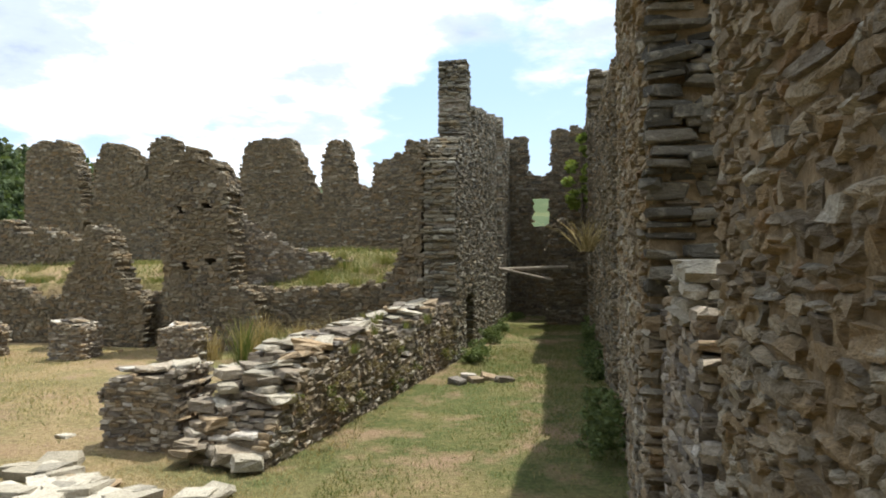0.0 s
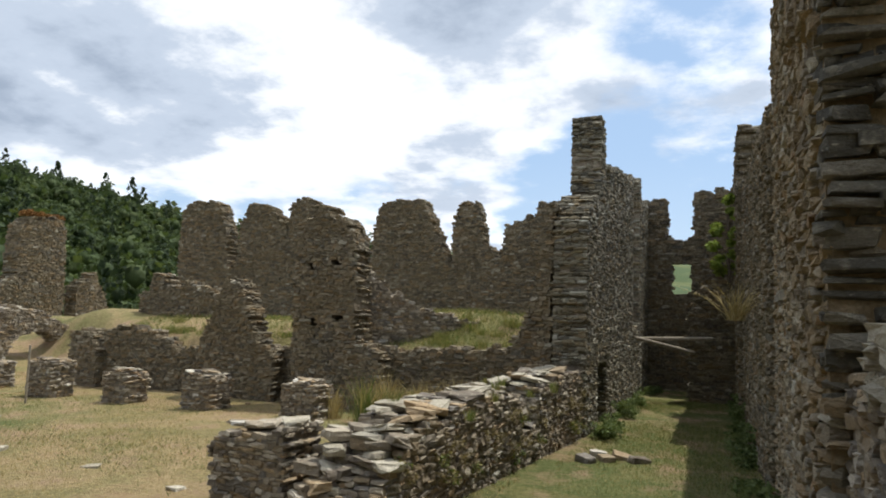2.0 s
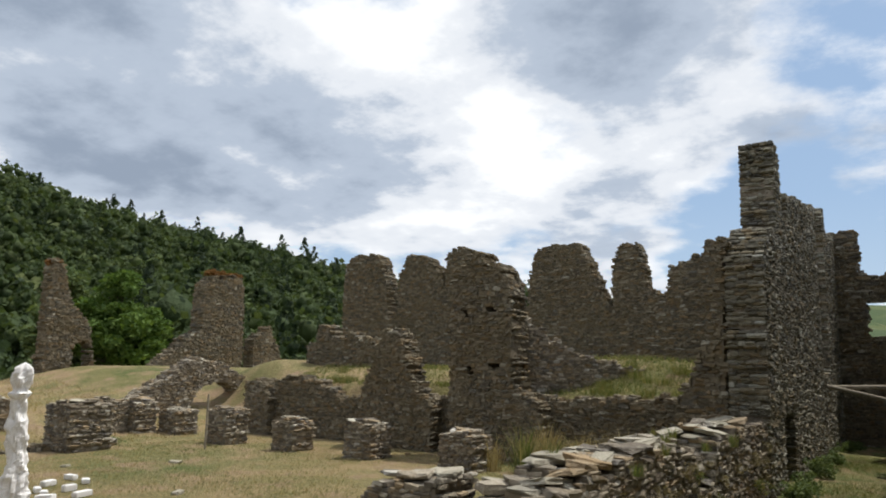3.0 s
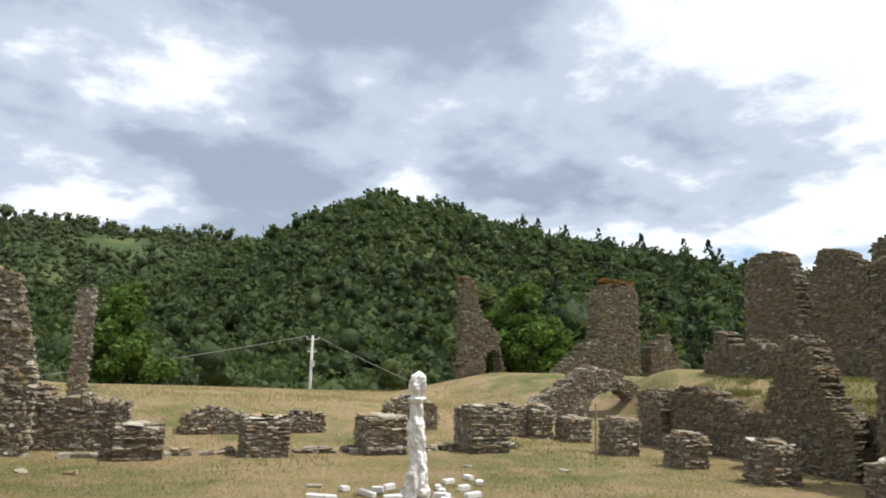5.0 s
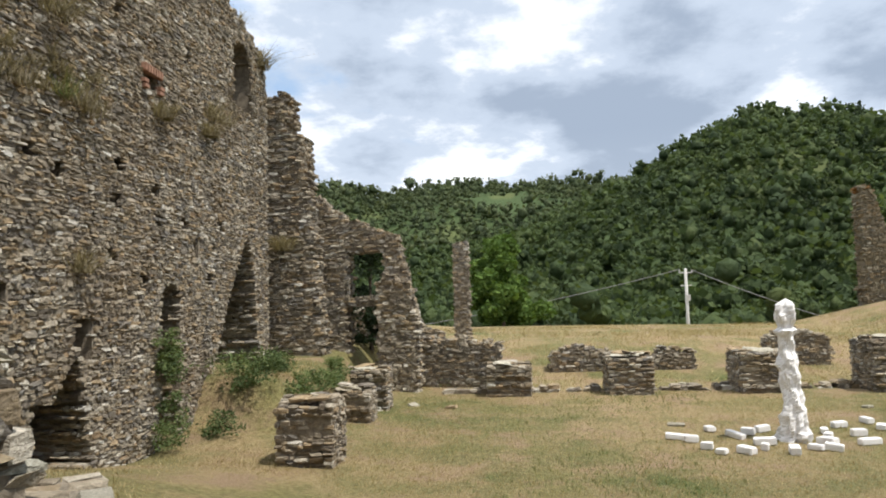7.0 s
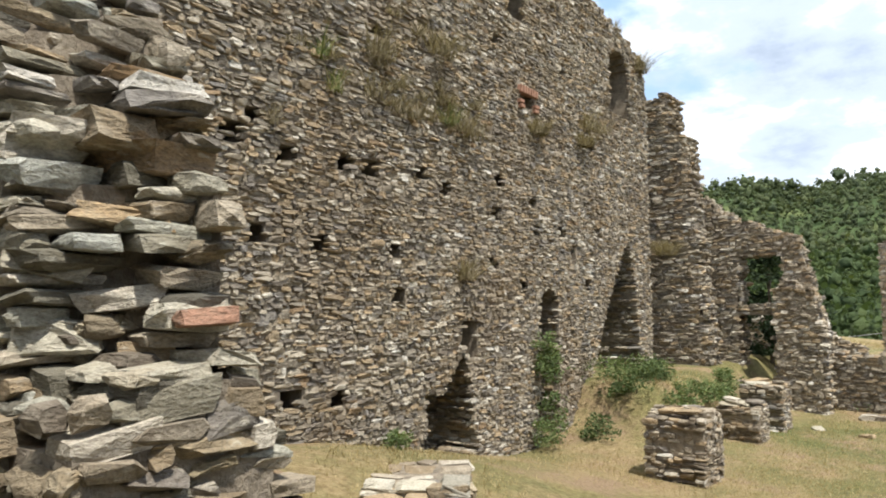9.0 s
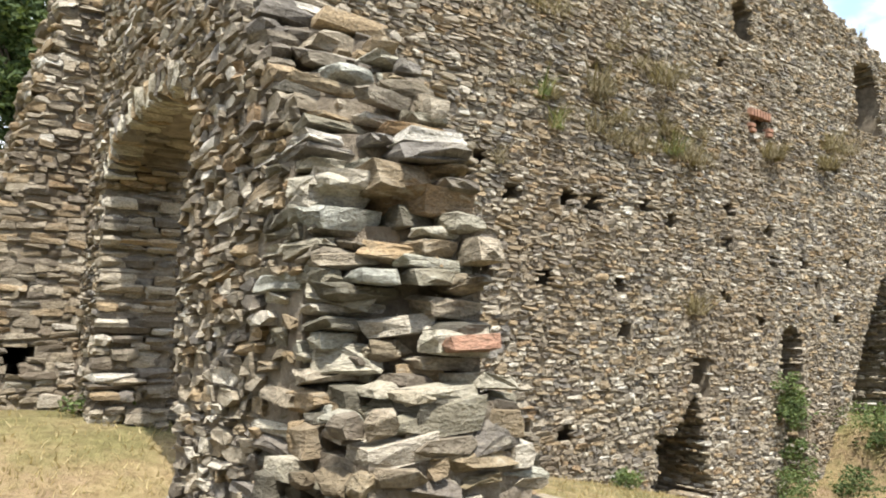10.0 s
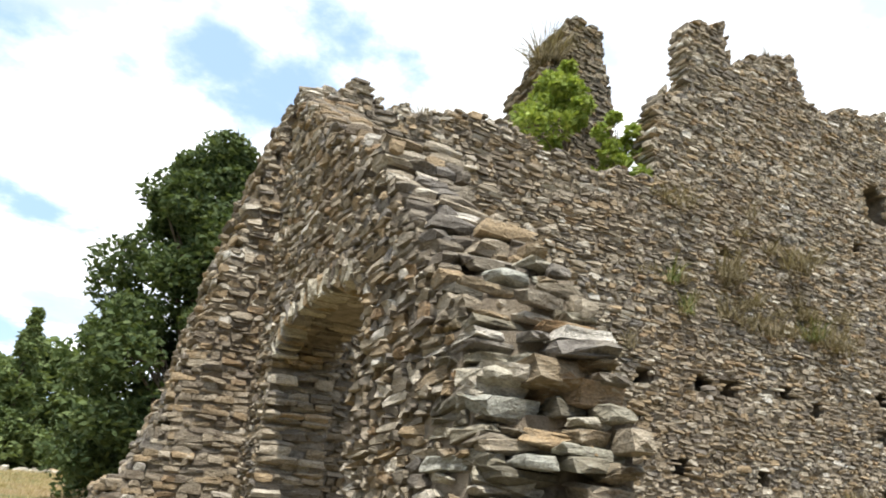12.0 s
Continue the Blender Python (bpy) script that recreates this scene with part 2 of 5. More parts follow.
M_FRESH = leaf_material("fresh_leaf", [(0.0, (0.17, 0.25, 0.05)), (0.5, (0.27, 0.35, 0.075)), (1.0, (0.38, 0.46, 0.13))], 6, 0.2)
M_STRAW = leaf_material("straw", [(0.0, (0.27, 0.21, 0.10)), (0.5, (0.43, 0.345, 0.18)), (1.0, (0.56, 0.47, 0.28))], 5, 0.12)
M_DRY = leaf_material("dry_stalks", [(0.0, (0.15, 0.125, 0.075)), (0.5, (0.25, 0.21, 0.13)), (1.0, (0.35, 0.30, 0.19))], 5, 0.15)
M_GRASS = leaf_material("grass_blades", [(0.0, (0.10, 0.145, 0.04)), (0.45, (0.16, 0.20, 0.065)), (0.7, (0.27, 0.25, 0.105)), (1.0, (0.38, 0.32, 0.16))], 5, 0.2)


def plain_material(name, a, c, scale, rough=0.8, metal=0.0, rise=0.4):
    m, nt, b = shader(name, rough)
    pos = geo_pos(nt)
    n = noisen(nt, pos, scale, 5, 0.65)
    nt.links.new(ramp(nt, n, [(0.3, a), (0.7, c)]), b.inputs["Base Color"])
    b.inputs["Metallic"].default_value = metal
    bump(nt, b, n, rise, 0.01)
    return m


M_PLASTER = plain_material("white_plaster", (0.74, 0.72, 0.71), (0.84, 0.83, 0.83), 12, 0.7)
M_BARK = plain_material("bark", (0.06, 0.045, 0.03), (0.16, 0.13, 0.10), 9, 0.95, 0, 1.0)
M_POLE = plain_material("concrete_pole", (0.42, 0.41, 0.39), (0.55, 0.54, 0.52), 5, 0.9)
M_CABLE = plain_material("cable", (0.20, 0.20, 0.20), (0.28, 0.28, 0.28), 5, 0.6)
M_BRICK = plain_material("red_brick", (0.20, 0.11, 0.075), (0.34, 0.19, 0.13), 14, 0.95)
M_TILE = plain_material("clay_tile", (0.42, 0.15, 0.09), (0.55, 0.24, 0.15), 6, 0.9)
M_WOODEN = plain_material("grey_timber", (0.20, 0.17, 0.13), (0.36, 0.32, 0.26), 12, 0.9)
M_LICHEN = plain_material("orange_lichen", (0.17, 0.085, 0.03), (0.30, 0.155, 0.05), 10, 0.95, 0, 1.0)


# ---- mesh tools ----
def link_mesh(name, verts, faces, material, parent=None, label="", smooth=False):
    me = bpy.data.meshes.new(name)
    me.from_pydata(verts.tolist() if isinstance(verts, np.ndarray) else verts, [], faces.tolist() if isinstance(faces, np.ndarray) else faces)
    me.materials.append(material)
    if smooth:
        me.polygons.foreach_set("use_smooth", [True] * len(me.polygons))
    ob = new(name, me)
    if parent:
        ob.parent = parent
    if label:
        ob["label"] = label
    return ob


def part(name, bm, material, parent, label="", smooth=False):
    me = bpy.data.meshes.new(name)
    bm.to_mesh(me)
    bm.free()
    me.materials.append(material)
    if smooth:
        me.polygons.foreach_set("use_smooth", [True] * len(me.polygons))
    ob = new(name, me)
    if parent:
        ob.parent = parent
    if label:
        ob["label"] = label
    return ob


def smoothstep(a, b, x):
    t = np.clip((x - a) / (b - a), 0, 1)
    return t * t * (3 - 2 * t)


# ---- ground ----
def wave(x, y, k, seed):
    r = np.random.RandomState(seed)
    s = 0
    for _ in range(6):
        a, p, q = r.uniform(0, 6.28), r.uniform(0, 6.28), k * r.uniform(0.6, 1.7)
        s = s + np.sin((x * math.cos(a) + y * math.sin(a)) * q + p)
    return s / 6


RIDGE = ([-180, -90, -40, 0, 20, 28, 36, 42, 45, 50, 57, 61, 65, 71, 76, 80, 86, 92, 100, 140, 180],
         [5, 4, 3, 2, 3, 4.6, 5.8, 6.9, 7.8, 8.6, 9.8, 10.7, 11.8, 12.2, 10.3, 8.0, 5.9, 4, 3, 5, 5])
BACK = ([-180, -90, 0, 20, 30, 60, 80, 84, 89, 95, 99.5, 102, 106, 130, 180], [6, 5, 4, 5, 5.5, 6, 8.0, 8.3, 8.3, 8.6, 7.7, 8.6, 8.3, 8, 6])


def ground_height(x, y):
    x, y = np.asarray(x, float), np.asarray(y, float)
    h = 0.04 * wave(x, y, 0.7, 3) + 0.02 * wave(x, y, 2.2, 4)
    # the bank by the start, rising to the south wall
    h = h + 0.62 * smoothstep(-3.6, -0.9, x) * smoothstep(7.0, 3.0, y)
    h = h + 1.15 * np.exp(-((x + 0.3) / 2.6) ** 2) * smoothstep(1.2, -2.2, y)
    h = h + 0.95 * smoothstep(1.6, -1.9, y) * smoothstep(-11.5, -5.0, x) * smoothstep(-0.5, -3.2, x)
    h = h + 0.25 * smoothstep(0.9, -2.2, y) * smoothstep(-10.0, -13.0, x) + 0.75 * smoothstep(-0.5, -1.3, y) * smoothstep(-12.2, -13.0, x) * smoothstep(-25, -19, x)
    h = h + 1.7 * smoothstep(-3.0, -26.0, y) * smoothstep(-16, -4, x)
    # the even meadow behind the long wall
    even = 1.2 + 1.75 * smoothstep(-3.0, -25.0, y) + 0.05 * wave(x, y, 0.7, 3)
    h = h + (even - h) * smoothstep(-3.2, -7.0, y) * smoothstep(-9.0, -4.0, x)
    # the meadow past the court
    h = h + (0.72 + 0.3 * wave(x, y, 0.3, 8)) * smoothstep(-17.8, -24, x)
    h = h + 1.0 * smoothstep(-20.5, -27, x) * smoothstep(14.5, 20.0, y)
    # the terrace behind the retaining wall
    h = h + (1.58 + 0.5 * smoothstep(17.8, 20.5, y)) * smoothstep(17.35, 17.75, y) * smoothstep(-25, -20, x - 4.0 * smoothstep(20.5, 17.6, y)) * smoothstep(-3.3, -3.7, x)
    h = h + 0.42 * np.exp(-((x + 7.0) / 3.2) ** 2 - ((y - 20.5) / 1.8) ** 2) * smoothstep(17.5, 18.6, y)
    r, az = np.hypot(x, y), np.degrees(np.arctan2(-x, y))
    h = h - 7.5 * smoothstep(36, 70, r) * smoothstep(10, 40, np.abs(az))
    bumps = 1 + 0.10 * wave(x, y, 0.03, 11)
    one = np.interp(az, *RIDGE) - 0.4
    two = np.interp(az, *BACK)
    h1 = (np.tan(np.radians(one)) * 300 + 6) * smoothstep(80, 300, r) * (1 - 0.35 * smoothstep(320, 600, r)) * np.where(r < 290, bumps, 1)
    h2 = (np.tan(np.radians(two)) * 700 + 6) * smoothstep(330, 700, r) * (1 - 0.4 * smoothstep(720, 1500, r))
    return h + np.maximum(h1, h2)


def make_ground():
    cx, cy = -6.0, 5.0
    rings = np.concatenate([np.arange(0.3, 24, 0.33), np.geomspace(24, 2600, 110)])
    n = 420
    ang = np.linspace(0, 2 * np.pi, n, endpoint=False)
    X = cx + rings[:, None] * np.cos(ang)[None]
    Y = cy + rings[:, None] * np.sin(ang)[None]
    V = np.stack([X, Y, ground_height(X, Y)], -1).reshape(-1, 3)
    V = np.concatenate([V, [[cx, cy, float(ground_height(cx, cy))]]])
    i = np.arange(len(rings) - 1)[:, None] * n
    j, k = np.arange(n)[None], (np.arange(n)[None] + 1) % n
    F = np.stack([i + j, i + n + j, i + n + k, i + k], -1).reshape(-1, 4).tolist()
    F += [[len(V) - 1, a, (a + 1) % n] for a in range(n)]
    ob = link_mesh("ground", V, F, M_GROUND, smooth=True)
    tagged(ob, "dry straw-coloured meadow with green patches and wooded slopes", "ground", kind="structure")


make_ground()

# ---- rubble masonry ----
HEX = np.array([(1.0, 0.1), (0.72, 1.0), (-0.66, 1.0), (-1.0, -0.05), (-0.78, -1.0), (0.74, -1.0)]) * 0.5


def hex_ring(k, y):
    return np.c_[HEX[:, 0] * k, np.full(6, y), HEX[:, 1] * k]


RING_Q = np.array([(i, (i + 1) % 6, 6 + (i + 1) % 6, 6 + i) for i in range(6)])
FACE_V = np.concatenate([hex_ring(0.84, -0.5), hex_ring(1.03, -0.17)])                       # seen from one side only
EDGE_V = np.concatenate([hex_ring(0.84, -0.5), hex_ring(1.04, 0.0), hex_ring(0.84, 0.5)])   # whole stone
CAP_A, CAP_C = np.arange(6), np.arange(17, 11, -1)


def stone_faces(n, whole):
    k = 18 if whole else 12
    off = (np.arange(n) * k)[:, None]
    six = [CAP_A[None] + off] + ([CAP_C[None] + off] if whole else [])
    quads = [(RING_Q[None] + off[:, :, None]).reshape(-1, 4)]
    if whole:
        quads.append((RING_Q[None] + 6 + off[:, :, None]).reshape(-1, 4))
    return np.concatenate(six), np.concatenate(quads)


def stone_points(C, D, A, rng, whole, rough=0.2):
    T = EDGE_V if whole else FACE_V
    n, k = len(C), len(T)
    V = T[None] * (1 + rng.uniform(-rough, rough, (n, k, 3))) + rng.uniform(-0.05, 0.05, (n, k, 3)) * (1, 0.5, 1)
    V = V * D[:, None, :]
    V[..., 2] += V[..., 0] * rng.normal(0, 0.07, n)[:, None]
    V[..., 1] += V[..., 0] * rng.normal(0, 0.05, n)[:, None] + V[..., 2] * rng.normal(0, 0.12, n)[:, None]
    c, s = np.cos(A)[:, None], np.sin(A)[:, None]
    return np.stack([V[..., 0] * c - V[..., 1] * s, V[..., 0] * s + V[..., 1] * c, V[..., 2]], -1) + C[:, None, :]


def stone_mesh(name, C, D, A, whole, rng, material, parent):
    V1, V2 = stone_points(C[~whole], D[~whole], A[~whole], rng, False), stone_points(C[whole], D[whole], A[whole], rng, True)
    s1, q1 = stone_faces(len(V1), False)
    s2, q2 = stone_faces(len(V2), True)
    m = V1.shape[0] * 12
    V = np.concatenate([V1.reshape(-1, 3), V2.reshape(-1, 3)])
    return link_mesh(name, V, s1.tolist() + q1.tolist() + (s2 + m).tolist() + (q2 + m).tolist(), material, parent)


def stone_templates(material, count=16, rugged=False, worn=False):
    """Angular broken stones about one unit across."""
    out = []
    r = np.random.RandomState(77)
    for _ in range(count):
        bm = bmesh.new()
        corners = np.array([(a, b, c) for a in (-1, 1) for b in (-1, 1) for c in (-1, 1)]) * r.uniform(0.34, 0.53, (8, 3))
        corners[:, 2] *= 0.9
        p = r.normal(0, 1, (16, 3))
        p /= np.abs(p ** 6).sum(1, keepdims=True) ** (1 / 6)
        p = np.concatenate([corners, p * r.uniform(0.42, 0.52, (16, 1))])
        if worn:                              # rounder, with the corners gone
            p = r.normal(0, 1, (40, 3))
            p /= np.abs(p ** 4).sum(1, keepdims=True) ** (1 / 4)
            p *= r.uniform(0.43, 0.54, (40, 1))
        elif r.uniform() < 0.4:               # one side broken off low
            p[p[:, 0] > 0.2, 2] *= r.uniform(0.45, 0.8)
        for q in p:
            bm.verts.new(q)
        hull = bmesh.ops.convex_hull(bm, input=bm.verts[:])
        bmesh.ops.delete(bm, geom=[g for g in hull["geom_interior"] if isinstance(g, bmesh.types.BMVert)], context="VERTS")
        if rugged:                            # split along the bedding and chipped
            bmesh.ops.subdivide_edges(bm, edges=bm.edges[:], cuts=1, use_grid_fill=True)
            bmesh.ops.triangulate(bm, faces=bm.faces[:])
            off = Vector(r.uniform(0, 9, 3))
            for v in bm.verts:
                lay = noise.noise(Vector((0, 0, v.co.z * 7)) + off)
                k = 1 + 0.13 * lay + 0.16 * noise.noise(v.co * 5 + off)
                v.co = Vector((v.co.x * k, v.co.y * k, v.co.z * (1 + 0.10 * noise.noise(v.co * 4 - off))))
        me = bpy.data.meshes.new("stone")
        bm.to_mesh(me)
        bm.free()
        me.materials.append(material)
        out.append(me)
    return out


STONES = stone_templates(M_STONE)
SLABS = stone_templates(M_PALE)
BROWN_STONES = stone_templates(M_BROWN)
SLATES = stone_templates(M_SLATE)
RUGGED = stone_templates(M_STONE, 20, True)
RUGGED_BROWN = stone_templates(M_BROWN, 16, True, True)
RUGGED_PALE = stone_templates(M_PALE, 14, True)
RUGGED_GREY = stone_templates(M_GREY, 16, True)


def in_hole(hole, s, z):
    s0, s1, z0, z1, kind = hole
    if kind == "arch":                       # round head over straight jambs
        r = (s1 - s0) / 2
        spring = z1 - r
        return (s > s0) & (s < s1) & (z > z0) & ((z < spring) | ((s - s0 - r) ** 2 + (z - spring) ** 2 < r * r))
    if kind == "basket":                     # a flattened round head
        r = (s1 - s0) / 2
        rise = 0.375 * r
        spring = z1 - rise
        up = np.clip(z - spring, 0, None) / rise
        return (z > z0) & (np.abs((s - s0 - r) / r) ** 2.5 + up ** 2.5 < 1)
    if kind == "crack":                      # a breach that narrows upwards
        f = np.clip((z - z0) / (z1 - z0), 0, 1)
        mid = s0 + (s1 - s0) * (0.45 + 0.28 * f)
        return (z > z0) & (z < z1) & (np.abs(s - mid) < (s1 - s0) * 0.5 * (1 - f) ** 0.75 + 0.03)
    return (s > s0) & (s < s1) & (z > z0) & (z < z1)


def ruin(name, origin, angle, length, thick, tops, label, holes=(), pockets=(), stone=(0.24, 0.085), base=-0.3, rag=0.12,
         seed=1, material=None, back_scale=1.0, pick=None, templates=None, ends=None, kind="structure", category="wall", group="", mortar=None, singles=298, slant=None):
    """A wall of rubble: a mortar core with single stones on both faces and right through it at tops, ends and jambs.
    The wall runs from origin along angle; its front face looks to the right of that way, its thickness goes to the left."""
    rng = np.random.RandomState(seed)
    material = material or M_STONE
    ts, tz = [p[0] for p in tops], [p[1] for p in tops]
    step = stone[0] * 1.1
    jag = rng.uniform(-1, 0.35, int(length / step) + 4)
    u = np.array([math.cos(radians(angle)), math.sin(radians(angle))])
    v = np.array([-u[1], u[0]])
    o = np.array(origin, float)
    ph = rng.uniform(0, 6, 4)

    def top(s):
        return np.interp(s, ts, tz) + rag * jag[np.clip((s / step).astype(int) + 1, 0, len(jag) - 1)]

    def inside(s, z):
        a, b = (0.0, length) if ends is None else (np.interp(z, ends[0], ends[1]), np.interp(z, ends[0], ends[2]))
        ok = (s > a) & (s < b) & (z < top(s))
        for hole in holes:
            ok &= ~in_hole(hole, s, z)
        return ok

    def world(s, n):
        if slant:                            # a broken end cut across at an angle
            s = s + slant[0] * n * smoothstep(slant[1], slant[2], s)
        return o[0] + u[0] * s + v[0] * n, o[1] + u[1] * s + v[1] * n

    def sag(s):
        return 0.35 * stone[1] * (np.sin(s * 1.9 + ph[0]) + 0.7 * np.sin(s * 4.7 + ph[1]))

    C, D, A, W, core_v, core_f = [], [], [], [], [], []

    def add(s, n, z, w, d, h, turn, whole):
        x, y = world(s, n)
        keep = z + h / 2 > ground_height(x, y) - 0.06
        C.append(np.c_[x, y, z][keep])
        D.append(np.c_[w, d, h][keep])
        A.append((radians(angle) + turn + np.zeros(len(s)))[keep])
        W.append(np.full(int(keep.sum()), whole))

    low = float(np.min(ground_height(*world(np.linspace(0, length, 12), thick / 2)))) - 0.25
    z = max(base, low)
    zmax = max(tz) + 0.1
    while z < zmax:
        h = stone[1] * rng.uniform(0.7, 1.35)
        for side in ("front", "back"):
            k = 1.0 if side == "front" else back_scale
            m = int(length / (stone[0] * k * 0.5)) + 3
            w = stone[0] * k * rng.choice([0.45, 0.6, 0.8, 1.0, 1.3, 1.7], m) * rng.uniform(0.85, 1.15, m)
            s = np.cumsum(w) - w / 2 - rng.uniform(0, stone[0])
            zz = z + h / 2 + sag(s)
            ok = inside(s, zz)
            for way in (-0.35, 0.35):           # cut stones close the ends and jambs
                near = ~ok & inside(s + way * w, zz)
                s, w = np.where(near, s + way * 0.8 * w, s), np.where(near, w * 0.55, w)
                ok = ok | near
            s, w, zz = s[ok], w[ok], zz[ok]
            if not len(s):
                continue
            edge = ~inside(s - w * 0.8, zz) | ~inside(s + w * 0.8, zz) | ~inside(s, zz + 1.3 * h) | ~inside(s, zz - 1.3 * h) & (zz > base + 2 * h)
            face = ~edge
            if side == "front":
                for p in pockets:
                    face &= ~in_hole(p, s, zz)
            q = int(face.sum())
            d = np.full(q, 0.16)
            out = np.abs(rng.normal(0.010, 0.014, q)) * (stone[0] / 0.24)
            n = d / 2 - out
            hh = h * rng.choice([0.75, 0.95, 1.1, 1.5], q, p=[0.25, 0.4, 0.25, 0.1])
            add(s[face], n if side == "front" else thick - n, zz[face] + rng.normal(0, 0.12 * h, q), w[face] * rng.uniform(0.88, 1.06, q), d, hh,
                rng.normal(0, 0.05, q) + (0 if side == "front" else math.pi), False)
            if side == "front":
                se, we, ze = s[edge], w[edge], zz[edge]
                right, left = ~inside(se + we * 0.5, ze), ~inside(se - we * 0.5, ze)
                se = se - 0.12 * we * right + 0.12 * we * left
                m2 = max(1, int(round(thick / (stone[0] * 1.05))) + rng.randint(-1, 2))
                q = len(se)
                cuts = np.cumsum(rng.uniform(0.5, 1.6, (q, m2)), 1)
                cuts = np.c_[np.zeros(q), cuts / cuts[:, -1:]] * thick
                for i in range(m2):
                    dd = cuts[:, i + 1] - cuts[:, i]
                    add(se + rng.normal(0, 0.02, q), (cuts[:, i + 1] + cuts[:, i]) / 2, ze + rng.normal(0, 0.16 * h, q),
                        np.minimum(we, stone[0] * 1.2) * rng.uniform(0.85, 1.12, q), dd * rng.uniform(0.9, 1.04, q), h * rng.uniform(0.8, 1.35, q), rng.normal(0, 0.13, q), True)
        # mortar behind the stones, in two leaves
        m = max(2, int(length / 0.1))
        sg = (np.arange(m) + 0.5) * length / m
        ok = inside(sg, np.full(m, z + h * 0.5)) & inside(sg, np.full(m, z + h * 1.1))
        pk = np.zeros(m, bool)
        for p in pockets:
            pk |= in_hole(p, sg, np.full(m, z + h * 0.5))
        skin = 0.028 * stone[0] / 0.24
        halves = ((skin, thick - skin, ok),) if not pk.any() else ((skin, thick * 0.85, ok & ~pk), (thick * 0.85, thick - skin, ok))
        for n0, n1, good in halves:
            run = np.flatnonzero(np.diff(np.concatenate([[0], good.astype(int), [0]])))
            for a, b in zip(run[::2], run[1::2]):
                s0, s1 = a * length / m + 0.05, b * length / m - 0.05
                if s1 - s0 < 0.04:
                    continue
                i = len(core_v)
                for zc in (z, z + h):
                    for sc, nc in ((s0, n0), (s1, n0), (s1, n1), (s0, n1)):
                        core_v.append((*world(sc, nc), zc))
                core_f.extend([[i + 3, i + 2, i + 1, i], [i + 4, i + 5, i + 6, i + 7], [i, i + 1, i + 5, i + 4], [i + 1, i + 2, i + 6, i + 5],
                               [i + 2, i + 3, i + 7, i + 6], [i + 3, i, i + 4, i + 7]])
        z += h
    C, D, A, W = np.concatenate(C), np.concatenate(D), np.concatenate(A), np.concatenate(W)
    if kind == "":
        core_v, zt = [], min(tz) - 0.06
        for zc in (max(base, low), zt):
            for sc, nc in ((0.03, 0.03), (length - 0.03, 0.03), (length - 0.03, thick - 0.03), (0.03, thick - 0.03)):
                core_v.append((*world(sc, nc), zc))
        core_f = [[3, 2, 1, 0], [4, 5, 6, 7], [0, 1, 5, 4], [1, 2, 6, 5], [2, 3, 7, 6], [3, 0, 4, 7]]
    thing = link_mesh(name, core_v, core_f, mortar or M_MORTAR)
    tagged(thing, label, category, group, kind)
    single = np.zeros(len(C), bool)
    if pick:
        (x0, x1), (y0, y1), (z0, z1) = pick
        hit = np.flatnonzero((C[:, 0] > x0) & (C[:, 0] < x1) & (C[:, 1] > y0) & (C[:, 1] < y1) & (C[:, 2] > z0) & (C[:, 2] < z1))
        single[rng.permutation(hit)[:singles]] = True
    if (~single).any():
        tagged(stone_mesh("stonework", C[~single], D[~single], A[~single], W[~single], rng, material, thing), kind="stuff")
    meshes = templates or STONES
    for i in np.flatnonzero(single):
        grow = rng.choice([0.8, 1.0, 1.25, 1.6], p=[0.2, 0.35, 0.3, 0.15]) * rng.uniform(0.95, 1.1) if templates else rng.uniform(1.04, 1.22)
        wide = 1.12 if templates else 0.95
        ob = new("stone", meshes[i % len(meshes)])
        ob.matrix_basis = Matrix.LocRotScale(C[i].tolist(), Euler((float(rng.normal(0, 0.05)), float(rng.normal(0, 0.08)), float(A[i]))), [float(D[i][0] * grow * wide), float(D[i][1]), float(D[i][2] * grow * 0.95)])
        ob.parent = thing
    return thing


# ---- the large walls ----
def holes_at(*places):
    return [(s, s + 0.2, z, z + 0.2, "rect") for s, z in places]


SOUTH_POCKETS = holes_at((0.5, 2.0), (1.3, 2.75), (4.67, 4.12), (4.44, 3.91), (5.11, 3.82), (5.95, 3.83), (6.38, 3.83), (4.73, 2.93), (5.61, 2.9), (7.92, 3.79), (6.85, 2.88), (6.93, 2.33), (5.88, 1.19), (5.16, 1.24), (9.27, 4.1), (9.11, 2.85), (10.33, 3.88), (7.36, 3.94), (9.2, 3.6), (10.4, 3.45), (11.3, 3.5), (10.0, 2.5), (12.3, 2.6), (3.2, 3.1), (2.2, 2.6), (12.8, 3.6)) + [
    (11.75, 11.95, 2.85, 3.4, "rect"), (8.4, 8.75, 1.6, 2.1, "rect"), (10.08, 10.42, 5.5, 5.75, "rect"), (13.6, 14.6, 6.2, 7.6, "arch"), (9.7, 10.2, 6.9, 7.6, "arch")] + holes_at((7.4, 6.0), (9.2, 6.3), (11.4, 6.4), (6.5, 5.6), (12.6, 5.2), (12.9, 5.6))
